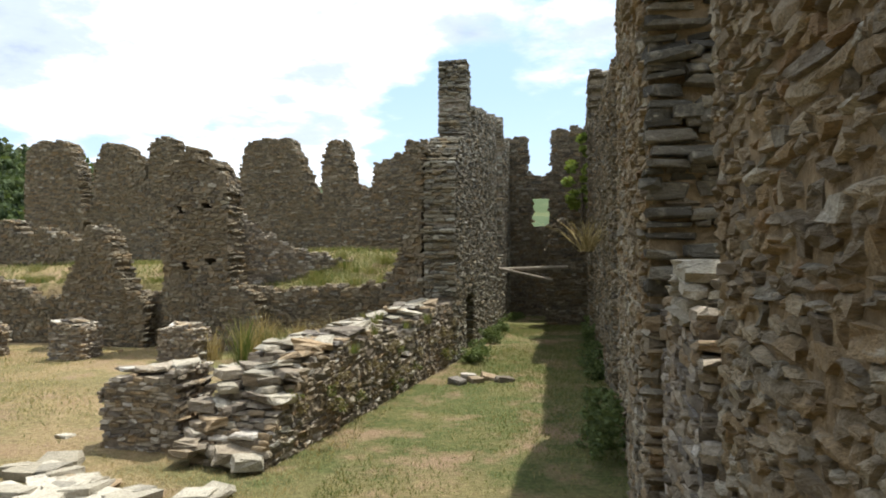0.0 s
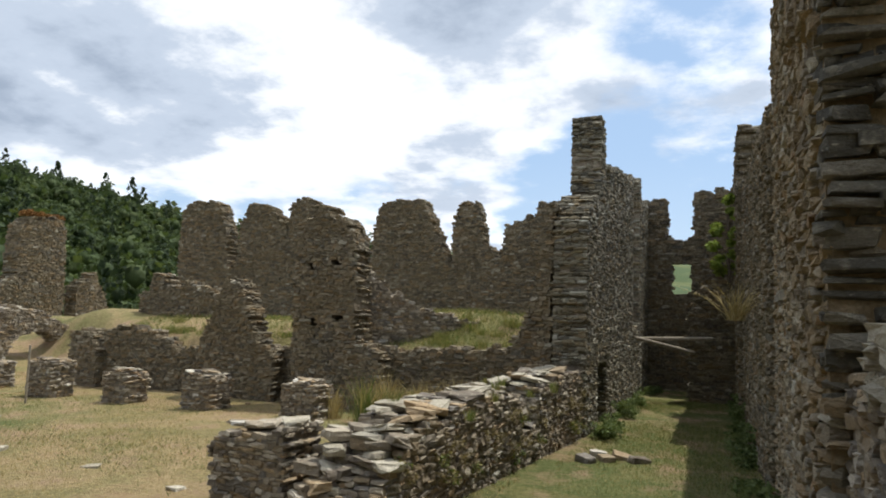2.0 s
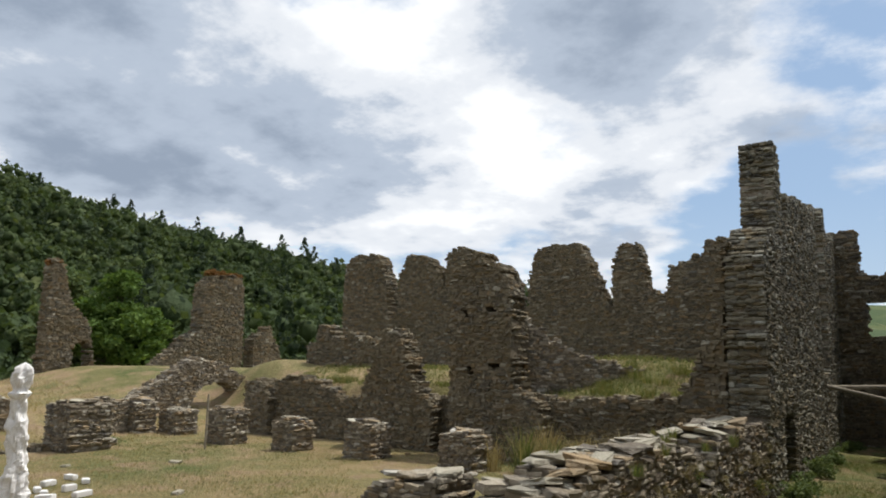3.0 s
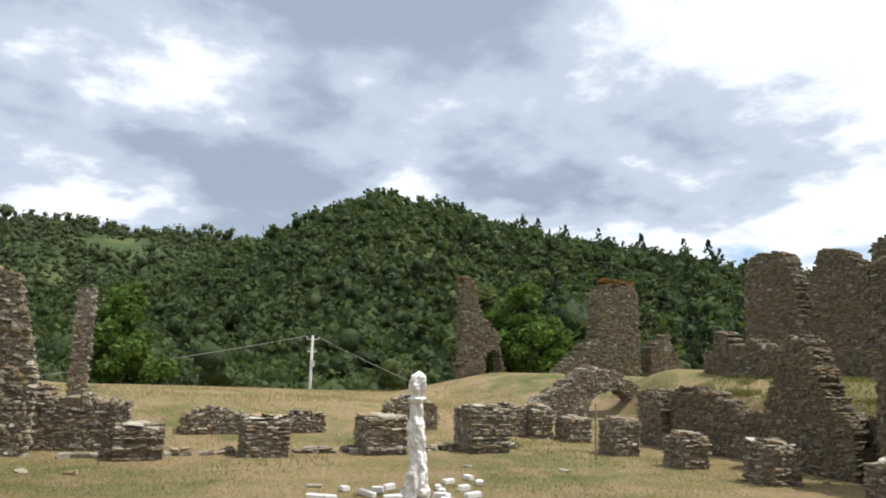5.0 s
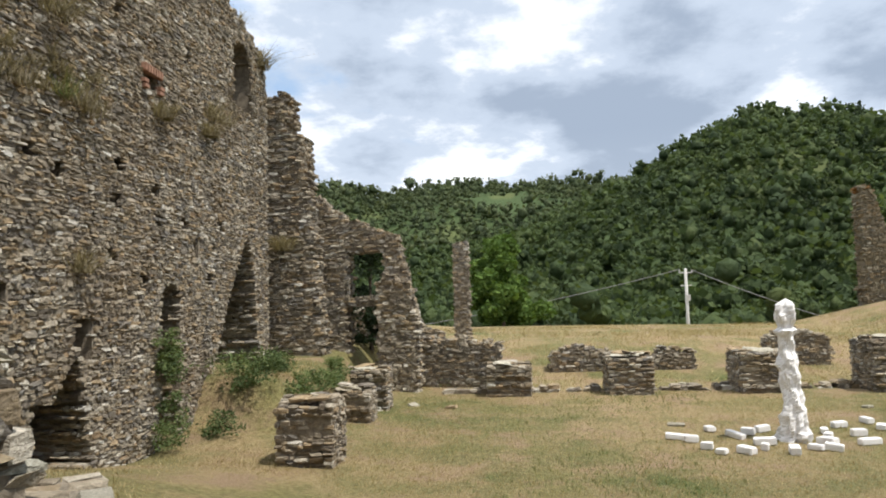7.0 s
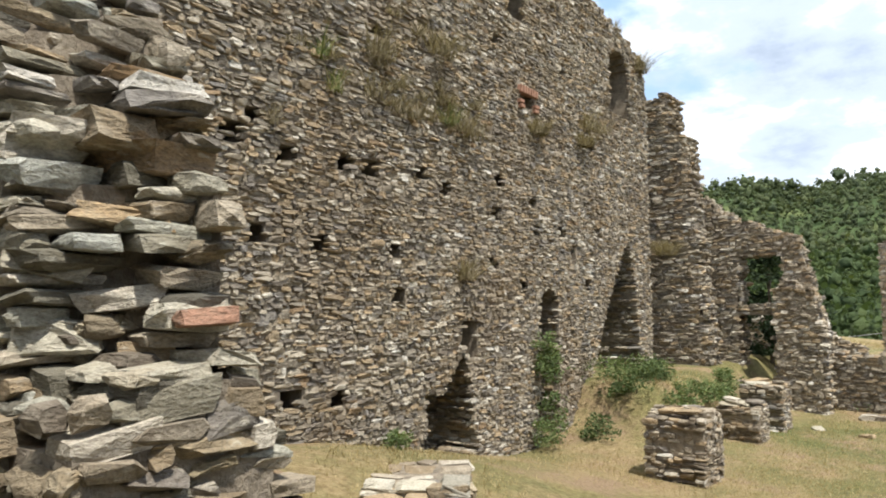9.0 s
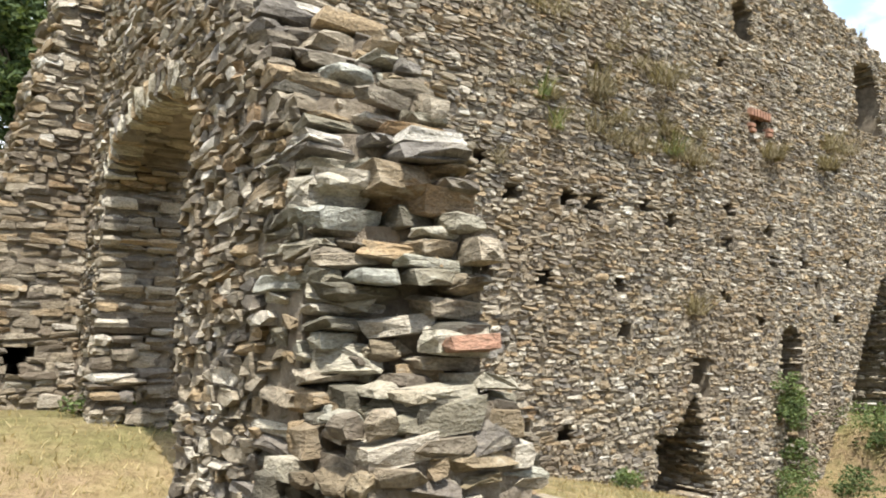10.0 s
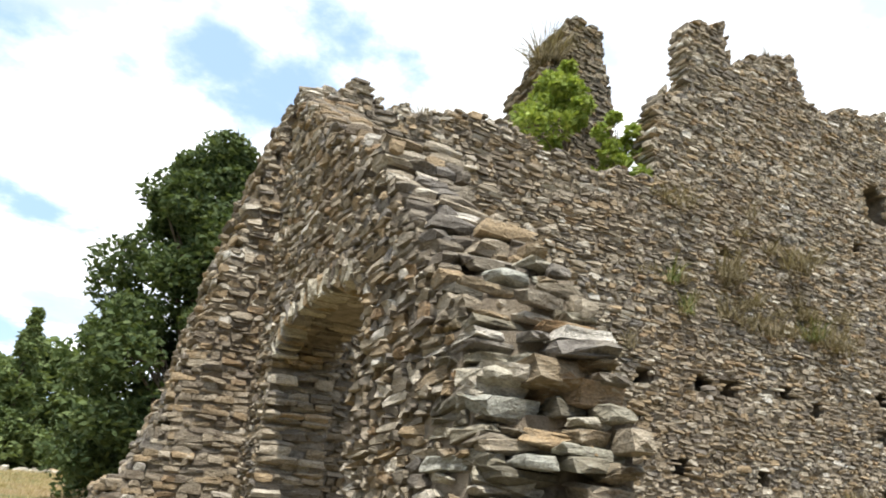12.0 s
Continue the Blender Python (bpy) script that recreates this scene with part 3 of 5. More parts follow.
ruin("wall_south", (-0.7, -2.45), 180, 15.6, 1.0,
     [(0, 5.2), (0.7, 5.4), (0.85, 5.8), (1.15, 6.2), (1.6, 6.35), (1.95, 6.2), (3.3, 6.55), (4.1, 6.3), (5.1, 6.4), (5.6, 6.5), (6.7, 6.7), (6.95, 7.9), (7.4, 8.3), (8.6, 8.4), (9.6, 8.8), (10.6, 9.1), (11.8, 8.6), (13.2, 8.25), (14.6, 8.0), (15.35, 7.75), (15.6, 7.1)],
     "long ruined rubble wall of grey-brown schist with niches and putlog holes", pockets=SOUTH_POCKETS,
     holes=[(10.6, 11.25, 0.0, 2.6, "arch"), (12.6, 15.0, 0.9, 3.6, "crack"), (7.45, 8.75, 0.3, 1.6, "crack"), (7.6, 8.3, 0.3, 1.15, "rect")], stone=(0.14, 0.05), seed=5, back_scale=4, pick=((-2.1, -0.5), (-2.7, -2.2), (1.6, 3.4)),
     ends=([1.5, 2.3, 2.45, 3.16, 4.9, 6.1], [0.0, 0.02, 0.25, 0.44, 0.76, 1.1], [15.6] * 6))
ruin("wall_south_crest", (-6.15, -2.456), 180, 3.35, 0.34, [(0, 6.9), (0.12, 7.6), (0.35, 7.85), (0.68, 8.0), (0.74, 9.1), (1.5, 9.4), (1.6, 8.6), (1.9, 8.95), (3.0, 9.35), (3.13, 8.6), (3.35, 8.7)],
     "jagged thin crest of the long wall with a square turret", stone=(0.15, 0.055), seed=6, base=6.1, back_scale=1.5)
# added backing wall, blocks daylight behind the breaches and niche
ruin("wall_south_back", (-6.6, -4.3), 180, 11.0, 0.5, [(0, 5.4), (11.0, 5.6)], "added backing wall that keeps the long wall's openings dark", stone=(0.34, 0.12), seed=9, back_scale=1.5, base=0.0)
ruin("wall_tower", (-5.8, -4.6), 180, 1.62, 1.0, [(0, 8.5), (0.1, 9.0), (0.5, 9.9), (0.78, 10.45), (1.35, 10.5), (1.5, 9.7), (1.62, 8.9)],
     "slender broken remnant of a rubble wall above the south range", material=M_SHADE_TONED, stone=(0.2, 0.07), base=5.0, seed=7, back_scale=2)
# spur wall: its broken end faces the court, its east face carries the arch
SPUR_AT = (-1.71, -2.45)
SPUR_TURN = 89.3
SPUR = ruin("wall_spur", SPUR_AT, SPUR_TURN, 3.75, 0.5,
     [(0, 6.0), (0.8, 5.45), (1.5, 4.85), (2.5, 4.28), (2.75, 3.95), (3.1, 3.55), (3.45, 3.25), (3.65, 2.95), (3.75, 2.5)],
     "spur of large rubble with a half arch springing from the long wall", holes=[(0.6, 2.45, 0.2, 3.56, "basket")], stone=(0.14, 0.052), seed=8, rag=0.08,
     pick=((-2.6, -1.2), (1.0, 1.9), (1.3, 3.6)), templates=RUGGED + RUGGED_GREY + RUGGED_BROWN[:5] + RUGGED_PALE[:6], slant=(0.62, 2.5, 3.6))
for i, (x, z, size) in enumerate(((-1.78, 2.39, (0.24, 0.2, 0.10)), (-1.84, 2.03, (0.14, 0.2, 0.16)), (-2.12, 2.27, (0.17, 0.25, 0.06)), (-2.0, 2.15, (0.18, 0.2, 0.11)), (-1.82, 2.2, (0.22, 0.2, 0.12)),
                                  (-1.95, 2.3, (0.24, 0.2, 0.07)), (-1.95, 2.52, (0.26, 0.2, 0.07)), (-1.8, 2.75, (0.22, 0.2, 0.07)), (-1.8, 1.9, (0.3, 0.22, 0.08)), (-2.1, 1.95, (0.2, 0.22, 0.14)))):
    ob = new("stone", (RUGGED_PALE, RUGGED)[i % 2][i + 2])
    ob.matrix_basis = Matrix.LocRotScale((x, 1.24 - 0.62 * (x + 1.71), z), Euler((0.05, 0.12 * (i % 3 - 1), -0.5)), size)
    ob.parent = SPUR
rv = random.Random(12)
turn = radians(SPUR_TURN)
for i in range(34):                          # thin pale stones set on edge over the arch
    along = 0.62 + 1.6 * i / 33
    f = abs(along - 1.525) / 0.925
    up = 3.21 + 0.35 * (1 - f ** 2.5) ** 0.4 + rv.uniform(0.05, 0.08)
    ob = new("voussoir", (RUGGED_PALE, RUGGED)[i % 4 == 3][i % 14])
    ob.matrix_basis = (Matrix.Translation((SPUR_AT[0] + math.cos(turn) * along, SPUR_AT[1] + math.sin(turn) * along, up))
                       @ Matrix.Rotation(turn, 4, "Z") @ Matrix.Translation((0, 0.075 + rv.uniform(-0.015, 0.015), 0))
                       @ Matrix.Rotation(0.75 * (along - 1.525) + rv.gauss(0, 0.07), 4, "Y") @ Matrix.Diagonal((rv.uniform(0.035, 0.055), 0.2, rv.uniform(0.14, 0.22), 1)))
    ob.parent = SPUR
# passage, east side
ruin("wall_east_near", (0.58, 3.35), -90, 2.5, 0.75, [(0, 5.6), (1.2, 4.9), (2.5, 3.7)], "shaded rubble wall of brown schist with ochre mortar", stone=(0.14, 0.058), back_scale=2, seed=11, material=M_BROWN, mortar=M_OCHRE,
     pick=((0.4, 0.7), (1.4, 3.4), (1.4, 3.1)), templates=RUGGED_BROWN)
ruin("wall_east_sill", (0.52, 4.9), -90, 1.55, 0.8, [(0, 2.05), (1.55, 2.0)], "broken window sill of pale stones in the rubble wall", stone=(0.16, 0.06), seed=12, pick=((-99, 99), (-99, 99), (-9, 99)))
ruin("wall_east_middle", (0.58, 11.4), -91.4, 6.5, 0.7, [(0, 6.2), (2, 6.6), (4, 6.7), (6.2, 6.6), (6.5, 6.2)], "tall shaded rubble wall along the grassy passage", stone=(0.25, 0.066), seed=13, material=M_BROWN, mortar=M_OCHRE, pick=((0.3, 1.3), (4.6, 5.06), (1.9, 6.5)), templates=SLATES,
     back_scale=2)
ruin("wall_east_far", (0.32, 18.5), -88.4, 6.95, 0.7, [(0, 5.6), (7, 5.45)], "shaded rubble wall with ivy beyond the tall wall", stone=(0.24, 0.08), material=M_SHADE_TONED, mortar=M_DARK_MORTAR, seed=14, back_scale=2)
ruin("wall_east_end", (0.25, 27.6), -90, 9.1, 0.7, [(0, 7.2), (9.1, 7.0)], "far part of the rubble wall along the passage", stone=(0.3, 0.1), back_scale=2, material=M_SHADE_TONED, mortar=M_DARK_MORTAR, seed=15)
# the enclosed end's gloom comes partly from this darker stone colour
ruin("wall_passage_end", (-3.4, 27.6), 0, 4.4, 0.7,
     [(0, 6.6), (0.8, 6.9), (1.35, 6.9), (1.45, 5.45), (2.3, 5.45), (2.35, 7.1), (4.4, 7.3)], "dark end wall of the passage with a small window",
     holes=[(1.57, 2.25, 3.42, 4.49, "rect")], stone=(0.25, 0.085), material=M_SHADE_TONED, mortar=M_DARK_MORTAR, seed=16)
ruin("wall_passage_rake", (-1.1, 24.0), 0, 1.5, 0.7, [(0, 2.4), (0.25, 3.4), (0.7, 3.8), (1.5, 5.0)], "dark raking remnant of a cross wall", stone=(0.3, 0.09), material=M_SHADE_TONED, mortar=M_DARK_MORTAR, seed=17)
# passage, west side
ruin("wall_west", (-2.65, 15.3), 90, 12.6, 0.68,
     [(0, 4.3), (0.5, 4.9), (1.6, 5.1), (1.7, 7.0), (2.35, 7.0), (2.45, 5.6), (2.95, 5.6), (3.05, 6.1), (4.2, 6.3), (6.5, 6.6), (9.0, 7.0), (10, 7.1), (10.2, 6.4), (12.6, 6.8)],
     "tall sunlit rubble wall with a slender pier at its end", holes=[(1.5, 2.7, -0.2, 1.4, "rect"), (7.9, 9.6, 2.2, 7.6, "rect")], material=M_GREY, stone=(0.17, 0.06), back_scale=1.7, seed=18, rag=0.1)
ruin("wall_west_return", (-4.35, 15.3), 0, 1.0, 0.68, [(0, 1.5), (0.4, 2.3), (0.75, 3.6), (1.0, 5.0)], "raking foot of the tall pier", stone=(0.2, 0.07), material=M_SHADE_TONED, mortar=M_DARK_MORTAR, seed=19)
LOW = ruin("wall_low", (-3.4, 7.4), 84.9, 7.95, 0.95,
     [(0, 0.15), (0.25, 0.4), (0.5, 0.7), (0.9, 0.95), (1.3, 1.08), (2.6, 1.2), (4.2, 1.17), (4.5, 1.0), (4.6, 0.55), (5.1, 0.58), (5.2, 1.2), (6.3, 1.32), (7.95, 1.36)],
     "low broken rubble wall topped with large pale slabs", stone=(0.17, 0.062), seed=20, rag=0.14, pick=((-4.8, -2.4), (7.2, 12.5), (0.75, 1.5)), templates=RUGGED)
STUB = ruin("wall_low_return", (-5.75, 7.85), 0, 1.05, 0.8, [(0, 0.85), (1.05, 0.95)], "short stub of rubble wall beside the low wall", stone=(0.14, 0.05), seed=21, rag=0.06, pick=((-99, 99), (-99, 99), (-9, 99)))

def lay_slab(wall, origin, angle, along, across, z, size, r, turn=None):
    """One weathered slab bedded on a broken wall."""
    u = Vector((math.cos(radians(angle)), math.sin(radians(angle)), 0))
    v = Vector((-u.y, u.x, 0))
    ob = new("slab", r.choice(RUGGED_PALE if r.random() < 0.45 else RUGGED))
    spin = r.gauss(0, 0.35) if turn is None else turn
    ob.matrix_basis = Matrix.LocRotScale(Vector((*origin, z)) + u * along + v * across, Euler((r.gauss(0, 0.09), r.gauss(0, 0.09), radians(angle) + spin)), size)
    ob.parent = wall


rl = random.Random(31)
for i in range(70):                          # uneven slabs along the top
    along = rl.uniform(0.7, 7.8)
    if 4.4 < along < 5.25:
        continue
    z = float(np.interp(along, [0.7, 1.3, 2.6, 4.3, 5.2, 6.3, 7.9], [0.86, 1.06, 1.18, 1.14, 1.18, 1.3, 1.34])) + rl.uniform(-0.03, 0.07)
    lay_slab(LOW, (-3.4, 7.4), 84.9, along, rl.uniform(0.1, 0.85), z, (rl.uniform(0.25, 0.62), rl.uniform(0.22, 0.42), rl.uniform(0.05, 0.13)), rl)
for i in range(34):                          # the stepped broken end
    f = i / 33
    along = 0.95 * f - 0.05 + rl.uniform(-0.12, 0.12)
    lay_slab(LOW, (-3.4, 7.4), 84.9, along, rl.uniform(0.05, 1.0), 0.03 + 0.95 * f + rl.uniform(-0.05, 0.05), (rl.uniform(0.25, 0.48), rl.uniform(0.25, 0.5), rl.uniform(0.07, 0.15)), rl, rl.uniform(-1.2, 1.2))
for i in range(6):
    lay_slab(LOW, (-3.4, 7.4), 84.9, rl.uniform(4.55, 5.15), rl.uniform(0.1, 0.8), 0.58 + rl.uniform(-0.02, 0.04), (rl.uniform(0.3, 0.5), 0.35, 0.08), rl)
for i in range(9):
    lay_slab(STUB, (-5.75, 7.85), 0, 0.1 + 0.11 * i, rl.uniform(0.1, 0.7), 0.9 + 0.01 * i, (rl.uniform(0.2, 0.36), rl.uniform(0.2, 0.34), rl.uniform(0.05, 0.09)), rl)

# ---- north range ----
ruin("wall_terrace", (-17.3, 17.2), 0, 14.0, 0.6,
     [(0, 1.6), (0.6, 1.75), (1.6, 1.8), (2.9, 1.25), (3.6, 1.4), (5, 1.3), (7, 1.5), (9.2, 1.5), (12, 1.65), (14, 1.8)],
     "retaining rubble wall below the grassy terrace", stone=(0.19, 0.07), material=M_SHADE_TONED, mortar=M_DARK_MORTAR, seed=31, back_scale=2)
ruin("wall_fin", (-13.5, 16.7), 0, 2.55, 0.75, [(0, 1.1), (0.25, 1.75), (0.65, 2.6), (0.9, 3.15), (1.15, 3.2), (1.5, 2.85), (1.75, 2.1), (2.05, 1.55), (2.4, 1.4), (2.55, 1.1)], "triangular fin of rubble masonry", stone=(0.18, 0.07), material=M_SHADE_TONED, mortar=M_DARK_MORTAR, seed=32)
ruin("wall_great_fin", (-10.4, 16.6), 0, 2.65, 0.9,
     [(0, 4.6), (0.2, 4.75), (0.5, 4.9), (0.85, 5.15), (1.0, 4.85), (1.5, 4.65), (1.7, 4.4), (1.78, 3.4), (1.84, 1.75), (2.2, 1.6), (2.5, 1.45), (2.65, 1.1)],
     "tall upright slab of ruined rubble wall with raking side", stone=(0.18, 0.07), material=M_SHADE_TONED, mortar=M_DARK_MORTAR, seed=33, rag=0.15,
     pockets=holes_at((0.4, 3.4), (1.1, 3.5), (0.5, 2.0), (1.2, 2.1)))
ruin("wall_spine", (-8.75, 17.5), 38, 3.4, 0.6, [(0, 3.6), (0.7, 3.0), (1.6, 2.6), (2.6, 2.3), (3.4, 2.1)], "raking rubble wall running back over the terrace", stone=(0.19, 0.07), seed=34)
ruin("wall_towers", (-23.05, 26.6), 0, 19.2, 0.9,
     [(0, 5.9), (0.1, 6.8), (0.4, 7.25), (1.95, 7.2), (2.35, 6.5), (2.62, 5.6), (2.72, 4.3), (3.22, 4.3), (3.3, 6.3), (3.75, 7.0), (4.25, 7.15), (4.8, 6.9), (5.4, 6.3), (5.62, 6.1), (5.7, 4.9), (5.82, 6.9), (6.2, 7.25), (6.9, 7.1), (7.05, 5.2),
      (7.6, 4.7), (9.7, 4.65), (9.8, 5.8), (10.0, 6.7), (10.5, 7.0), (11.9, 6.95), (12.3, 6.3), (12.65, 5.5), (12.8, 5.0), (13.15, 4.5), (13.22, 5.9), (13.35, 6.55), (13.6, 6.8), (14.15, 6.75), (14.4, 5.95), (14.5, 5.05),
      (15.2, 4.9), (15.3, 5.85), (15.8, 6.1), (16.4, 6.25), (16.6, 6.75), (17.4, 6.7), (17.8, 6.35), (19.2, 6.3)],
     "row of broken wall piers like rounded teeth, backlit", stone=(0.2, 0.075), material=M_SHADE_TONED, mortar=M_DARK_MORTAR, seed=35, rag=0.16, back_scale=2.6, holes=[(2.8, 3.15, 3.2, 3.8, "rect")])
ruin("wall_mound_ruin", (-19.25, 20.5), 0, 3.4, 0.7, [(0, 2.85), (0.5, 3.1), (0.62, 3.6), (1.1, 3.5), (1.3, 3.1), (2.1, 3.25), (3.4, 2.9)], "low ruined wall on the grassy mound", stone=(0.2, 0.075), material=M_SHADE_TONED, mortar=M_DARK_MORTAR, seed=37)
ruin("wall_arch", (-21.5, 14.6), 90, 5.6, 0.7, [(0, 0.4), (0.3, 0.6), (0.9, 1.15), (1.6, 1.6), (2.9, 2.3), (4.2, 2.05), (5.1, 1.6), (5.6, 1.2)], "low rubble wall with a small round arch",
     holes=[(2.7, 5.1, -0.3, 1.45, "arch")], stone=(0.19, 0.07), seed=38)
ruin("wall_block", (-18.3, 16.9), 0, 1.1, 0.8, [(0, 1.5), (0.6, 1.7), (1.1, 1.2)], "short rubble wall end beside the arch", stone=(0.18, 0.07), seed=42, material=M_SHADE_TONED)
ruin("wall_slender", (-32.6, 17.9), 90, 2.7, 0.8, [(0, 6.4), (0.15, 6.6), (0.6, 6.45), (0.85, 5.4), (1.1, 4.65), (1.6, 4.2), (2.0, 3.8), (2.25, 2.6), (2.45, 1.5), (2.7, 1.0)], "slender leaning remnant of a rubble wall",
     holes=[(1.3, 2.2, 0.2, 2.9, "arch")], stone=(0.22, 0.085), material=M_SHADE_TONED, mortar=M_DARK_MORTAR, seed=39)
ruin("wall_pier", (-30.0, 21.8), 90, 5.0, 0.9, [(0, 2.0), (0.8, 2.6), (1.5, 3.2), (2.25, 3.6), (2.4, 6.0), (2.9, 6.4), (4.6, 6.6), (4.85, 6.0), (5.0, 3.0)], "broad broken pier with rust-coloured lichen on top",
     stone=(0.22, 0.085), material=M_SHADE_TONED, mortar=M_DARK_MORTAR, seed=40)
ruin("wall_stump", (-30.0, 27.5), 90, 2.0, 0.8, [(0, 3.4), (1.1, 4.1), (2.0, 2.6)], "short broken stump of wall", stone=(0.22, 0.085), material=M_SHADE_TONED, mortar=M_DARK_MORTAR, seed=41)

# ---- west range ----
ruin("wall_corner", (-17.0, -3.3), 90, 1.8, 1.0, [(0, 7.1), (1.05, 7.2), (1.15, 6.3), (1.42, 6.2), (1.55, 4.6), (1.8, 1.2)], "corner buttress of thin courses stepping up", stone=(0.2, 0.06), seed=51, base=0.0)
ruin("wall_cross", (-18.5, -2.3), 90, 2.95, 0.7, [(0, 5.1), (0.3, 5.0), (1.2, 4.3), (2.4, 3.85), (2.6, 3.0), (2.95, 1.6)], "raking cross wall with a window above a low doorway",
     holes=[(1.15, 2.05, 2.35, 3.45, "rect"), (1.12, 1.95, 0.4, 2.12, "rect")], stone=(0.19, 0.062), seed=52)
ruin("wall_buttress", (-17.9, -0.35), 90, 1.0, 0.6, [(0, 2.7), (0.3, 2.9), (0.8, 2.7), (1.0, 1.6)], "low rubble buttress before the cross wall", stone=(0.18, 0.06), seed=56, base=0.0)
ruin("wall_cross_back", (-22.5, -2.5), 90, 3.4, 0.6, [(0, 2.3), (2.0, 2.0), (3.4, 1.2)], "back wall of the small ruined room", stone=(0.22, 0.075), seed=53)
ruin("pillar", (-26.0, 0.95), 90, 0.55, 0.55, [(0, 4.2), (0.55, 4.25)], "slim square rubble pillar standing alone", stone=(0.15, 0.06), seed=54, rag=0.05, pick=((-99, 99), (-99, 99), (-9, 99)), kind="", category="pillar")
ruin("wall_court_corner", (-18.7, 0.6), 80, 2.0, 0.6, [(0, 1.2), (1.0, 1.3), (2.0, 1.15)], "low rubble wall at the court's corner", stone=(0.18, 0.06), seed=55)
for i, (x, y, w, h) in enumerate(((-20.2, 3.9, 1.7, 0.95), (-20.2, 6.5, 1.2, 0.8), (-20.4, 9.6, 1.6, 1.25), (-19.4, 12.6, 1.1, 1.15))):
    ruin("wall_stub", (x, y), 90, w, 0.6, [(0, h * 0.8), (w * 0.4, h), (w, h * 0.85)], "low broken length of rubble wall in the grass", stone=(0.18, 0.06), seed=60 + i, base=0.0)

# ---- pillar stumps round the court ----
STUMPS = [(-18.0, 2.3, 1.0, 0.72), (-18.0, 4.98, 1.0, 0.88), (-18.0, 7.8, 1.05, 0.9), (-18.0, 10.55, 1.1, 1.14),
          (-9.0, 14.2, 0.82, 0.83), (-11.8, 14.3, 0.82, 0.86), (-14.1, 14.2, 0.75, 0.8), (-16.6, 14.2, 0.78, 0.92), (-19.3, 14.6, 0.8, 0.76), (-19.9, 13.7, 0.75, 1.04),
          (-11.0, -0.35, 0.8, 0.92), (-14.3, -0.4, 0.7, 0.66), (-15.9, -0.4, 0.75, 0.88)]
rt = random.Random(61)
for i, (x, y, w, h) in enumerate(STUMPS):
    stump = ruin("pillar_stump", (x, y), 0, w, w, [(0, h * 0.93), (w * 0.5, h), (w, h * 0.94)], "square stump of a rubble pillar with slab top", stone=(0.135, 0.048), seed=80 + i, rag=0.04,
         pick=((-99, 99), (-99, 99), (-9, 99)), singles=210, kind="", category="pillar stump", group="stumps round the court", base=-0.2)
    for k in range(7):
        lay_slab(stump, (x, y), 0, w * rt.uniform(0.15, 0.85), w * rt.uniform(0.15, 0.85), h + rt.uniform(-0.04, 0.03), (w * rt.uniform(0.25, 0.5), w * rt.uniform(0.25, 0.45), rt.uniform(0.035, 0.08)), rt)


# ---- rubble lying about ----
def loose_stone(x, y, size, label, sink=0.3, meshes=None, z=None, seed=0):
    r = random.Random(seed)
    ob = new("loose_stone", r.choice(meshes or SLABS))
    gz = float(ground_height(x, y)) if z is None else z
    ob.matrix_basis = Matrix.LocRotScale((x, y, gz + size[2] * (0.5 - sink)), Euler((r.gauss(0, 0.1), r.gauss(0, 0.1), r.uniform(0, 6))), size)
    return tagged(ob, label, "stone", "fallen stones")


rs = random.Random(4)
for i in range(46):
    x, y = rs.gauss(-5.2, 0.75), rs.gauss(6.1, 0.5)
    loose_stone(x, y, (rs.uniform(0.25, 0.6), rs.uniform(0.2, 0.4), rs.uniform(0.07, 0.16)), "flat pale schist slab lying in the grass", seed=i)
for i in range(40):
    x, y = rs.uniform(-3.1, -1.6), rs.uniform(1.3, 1.95)
    loose_stone(x, y, (rs.uniform(0.15, 0.4), rs.uniform(0.15, 0.3), rs.uniform(0.06, 0.14)), "weathered stone at the foot of the spur", seed=100 + i, meshes=STONES)
for i in range(26):
    x, y = rs.uniform(-19, -1.5), rs.uniform(0.5, 16)
    loose_stone(x, y, (rs.uniform(0.12, 0.3), rs.uniform(0.1, 0.22), rs.uniform(0.05, 0.1)), "small grey stone half sunk in the grass", seed=200 + i)
for i, (x, y) in enumerate(((-1.9, 13.2), (-1.7, 13.5), (-2.1, 13.6), (-1.4, 13.3), (-2.2, 12.9))):
    loose_stone(x, y, (0.34, 0.26, 0.16), "block fallen at the foot of the tall wall", seed=300 + i, meshes=STONES)
for i in range(64):
    x = rs.uniform(-0.6, 7.5)
    loose_stone(x, -24.6 + rs.gauss(0, 0.35), (rs.uniform(0.2, 0.5), rs.uniform(0.2, 0.4), rs.uniform(0.12, 0.3)), "pale fieldstone heaped at the meadow's edge", seed=400 + i)
ruin("wall_low_south", (-5.1, 0.35), 213, 2.0, 0.9, [(0, 0.6), (0.8, 0.8), (2.0, 0.78)], "low remains of a wall with big pale and rusty slabs", stone=(0.24, 0.07), seed=71, rag=0.05,
     pick=((-8, -4), (-2, 1.5), (0.4, 1.3)), templates=RUGGED + RUGGED_PALE + RUGGED_BROWN)
ruin("wall_spur_foot", (-2.5, 1.25), 0, 0.88, 0.46, [(0, 1.5), (0.15, 1.72), (0.25, 1.95), (0.36, 2.2), (0.7, 2.12), (0.88, 1.95)], "stepped broken foot of the spur", stone=(0.13, 0.055), seed=72, rag=0.06,
     pick=((-3.2, -1.3), (1.1, 2.1), (0.8, 2.4)), templates=RUGGED + RUGGED_GREY + RUGGED_PALE[:8] + RUGGED_BROWN[:6])
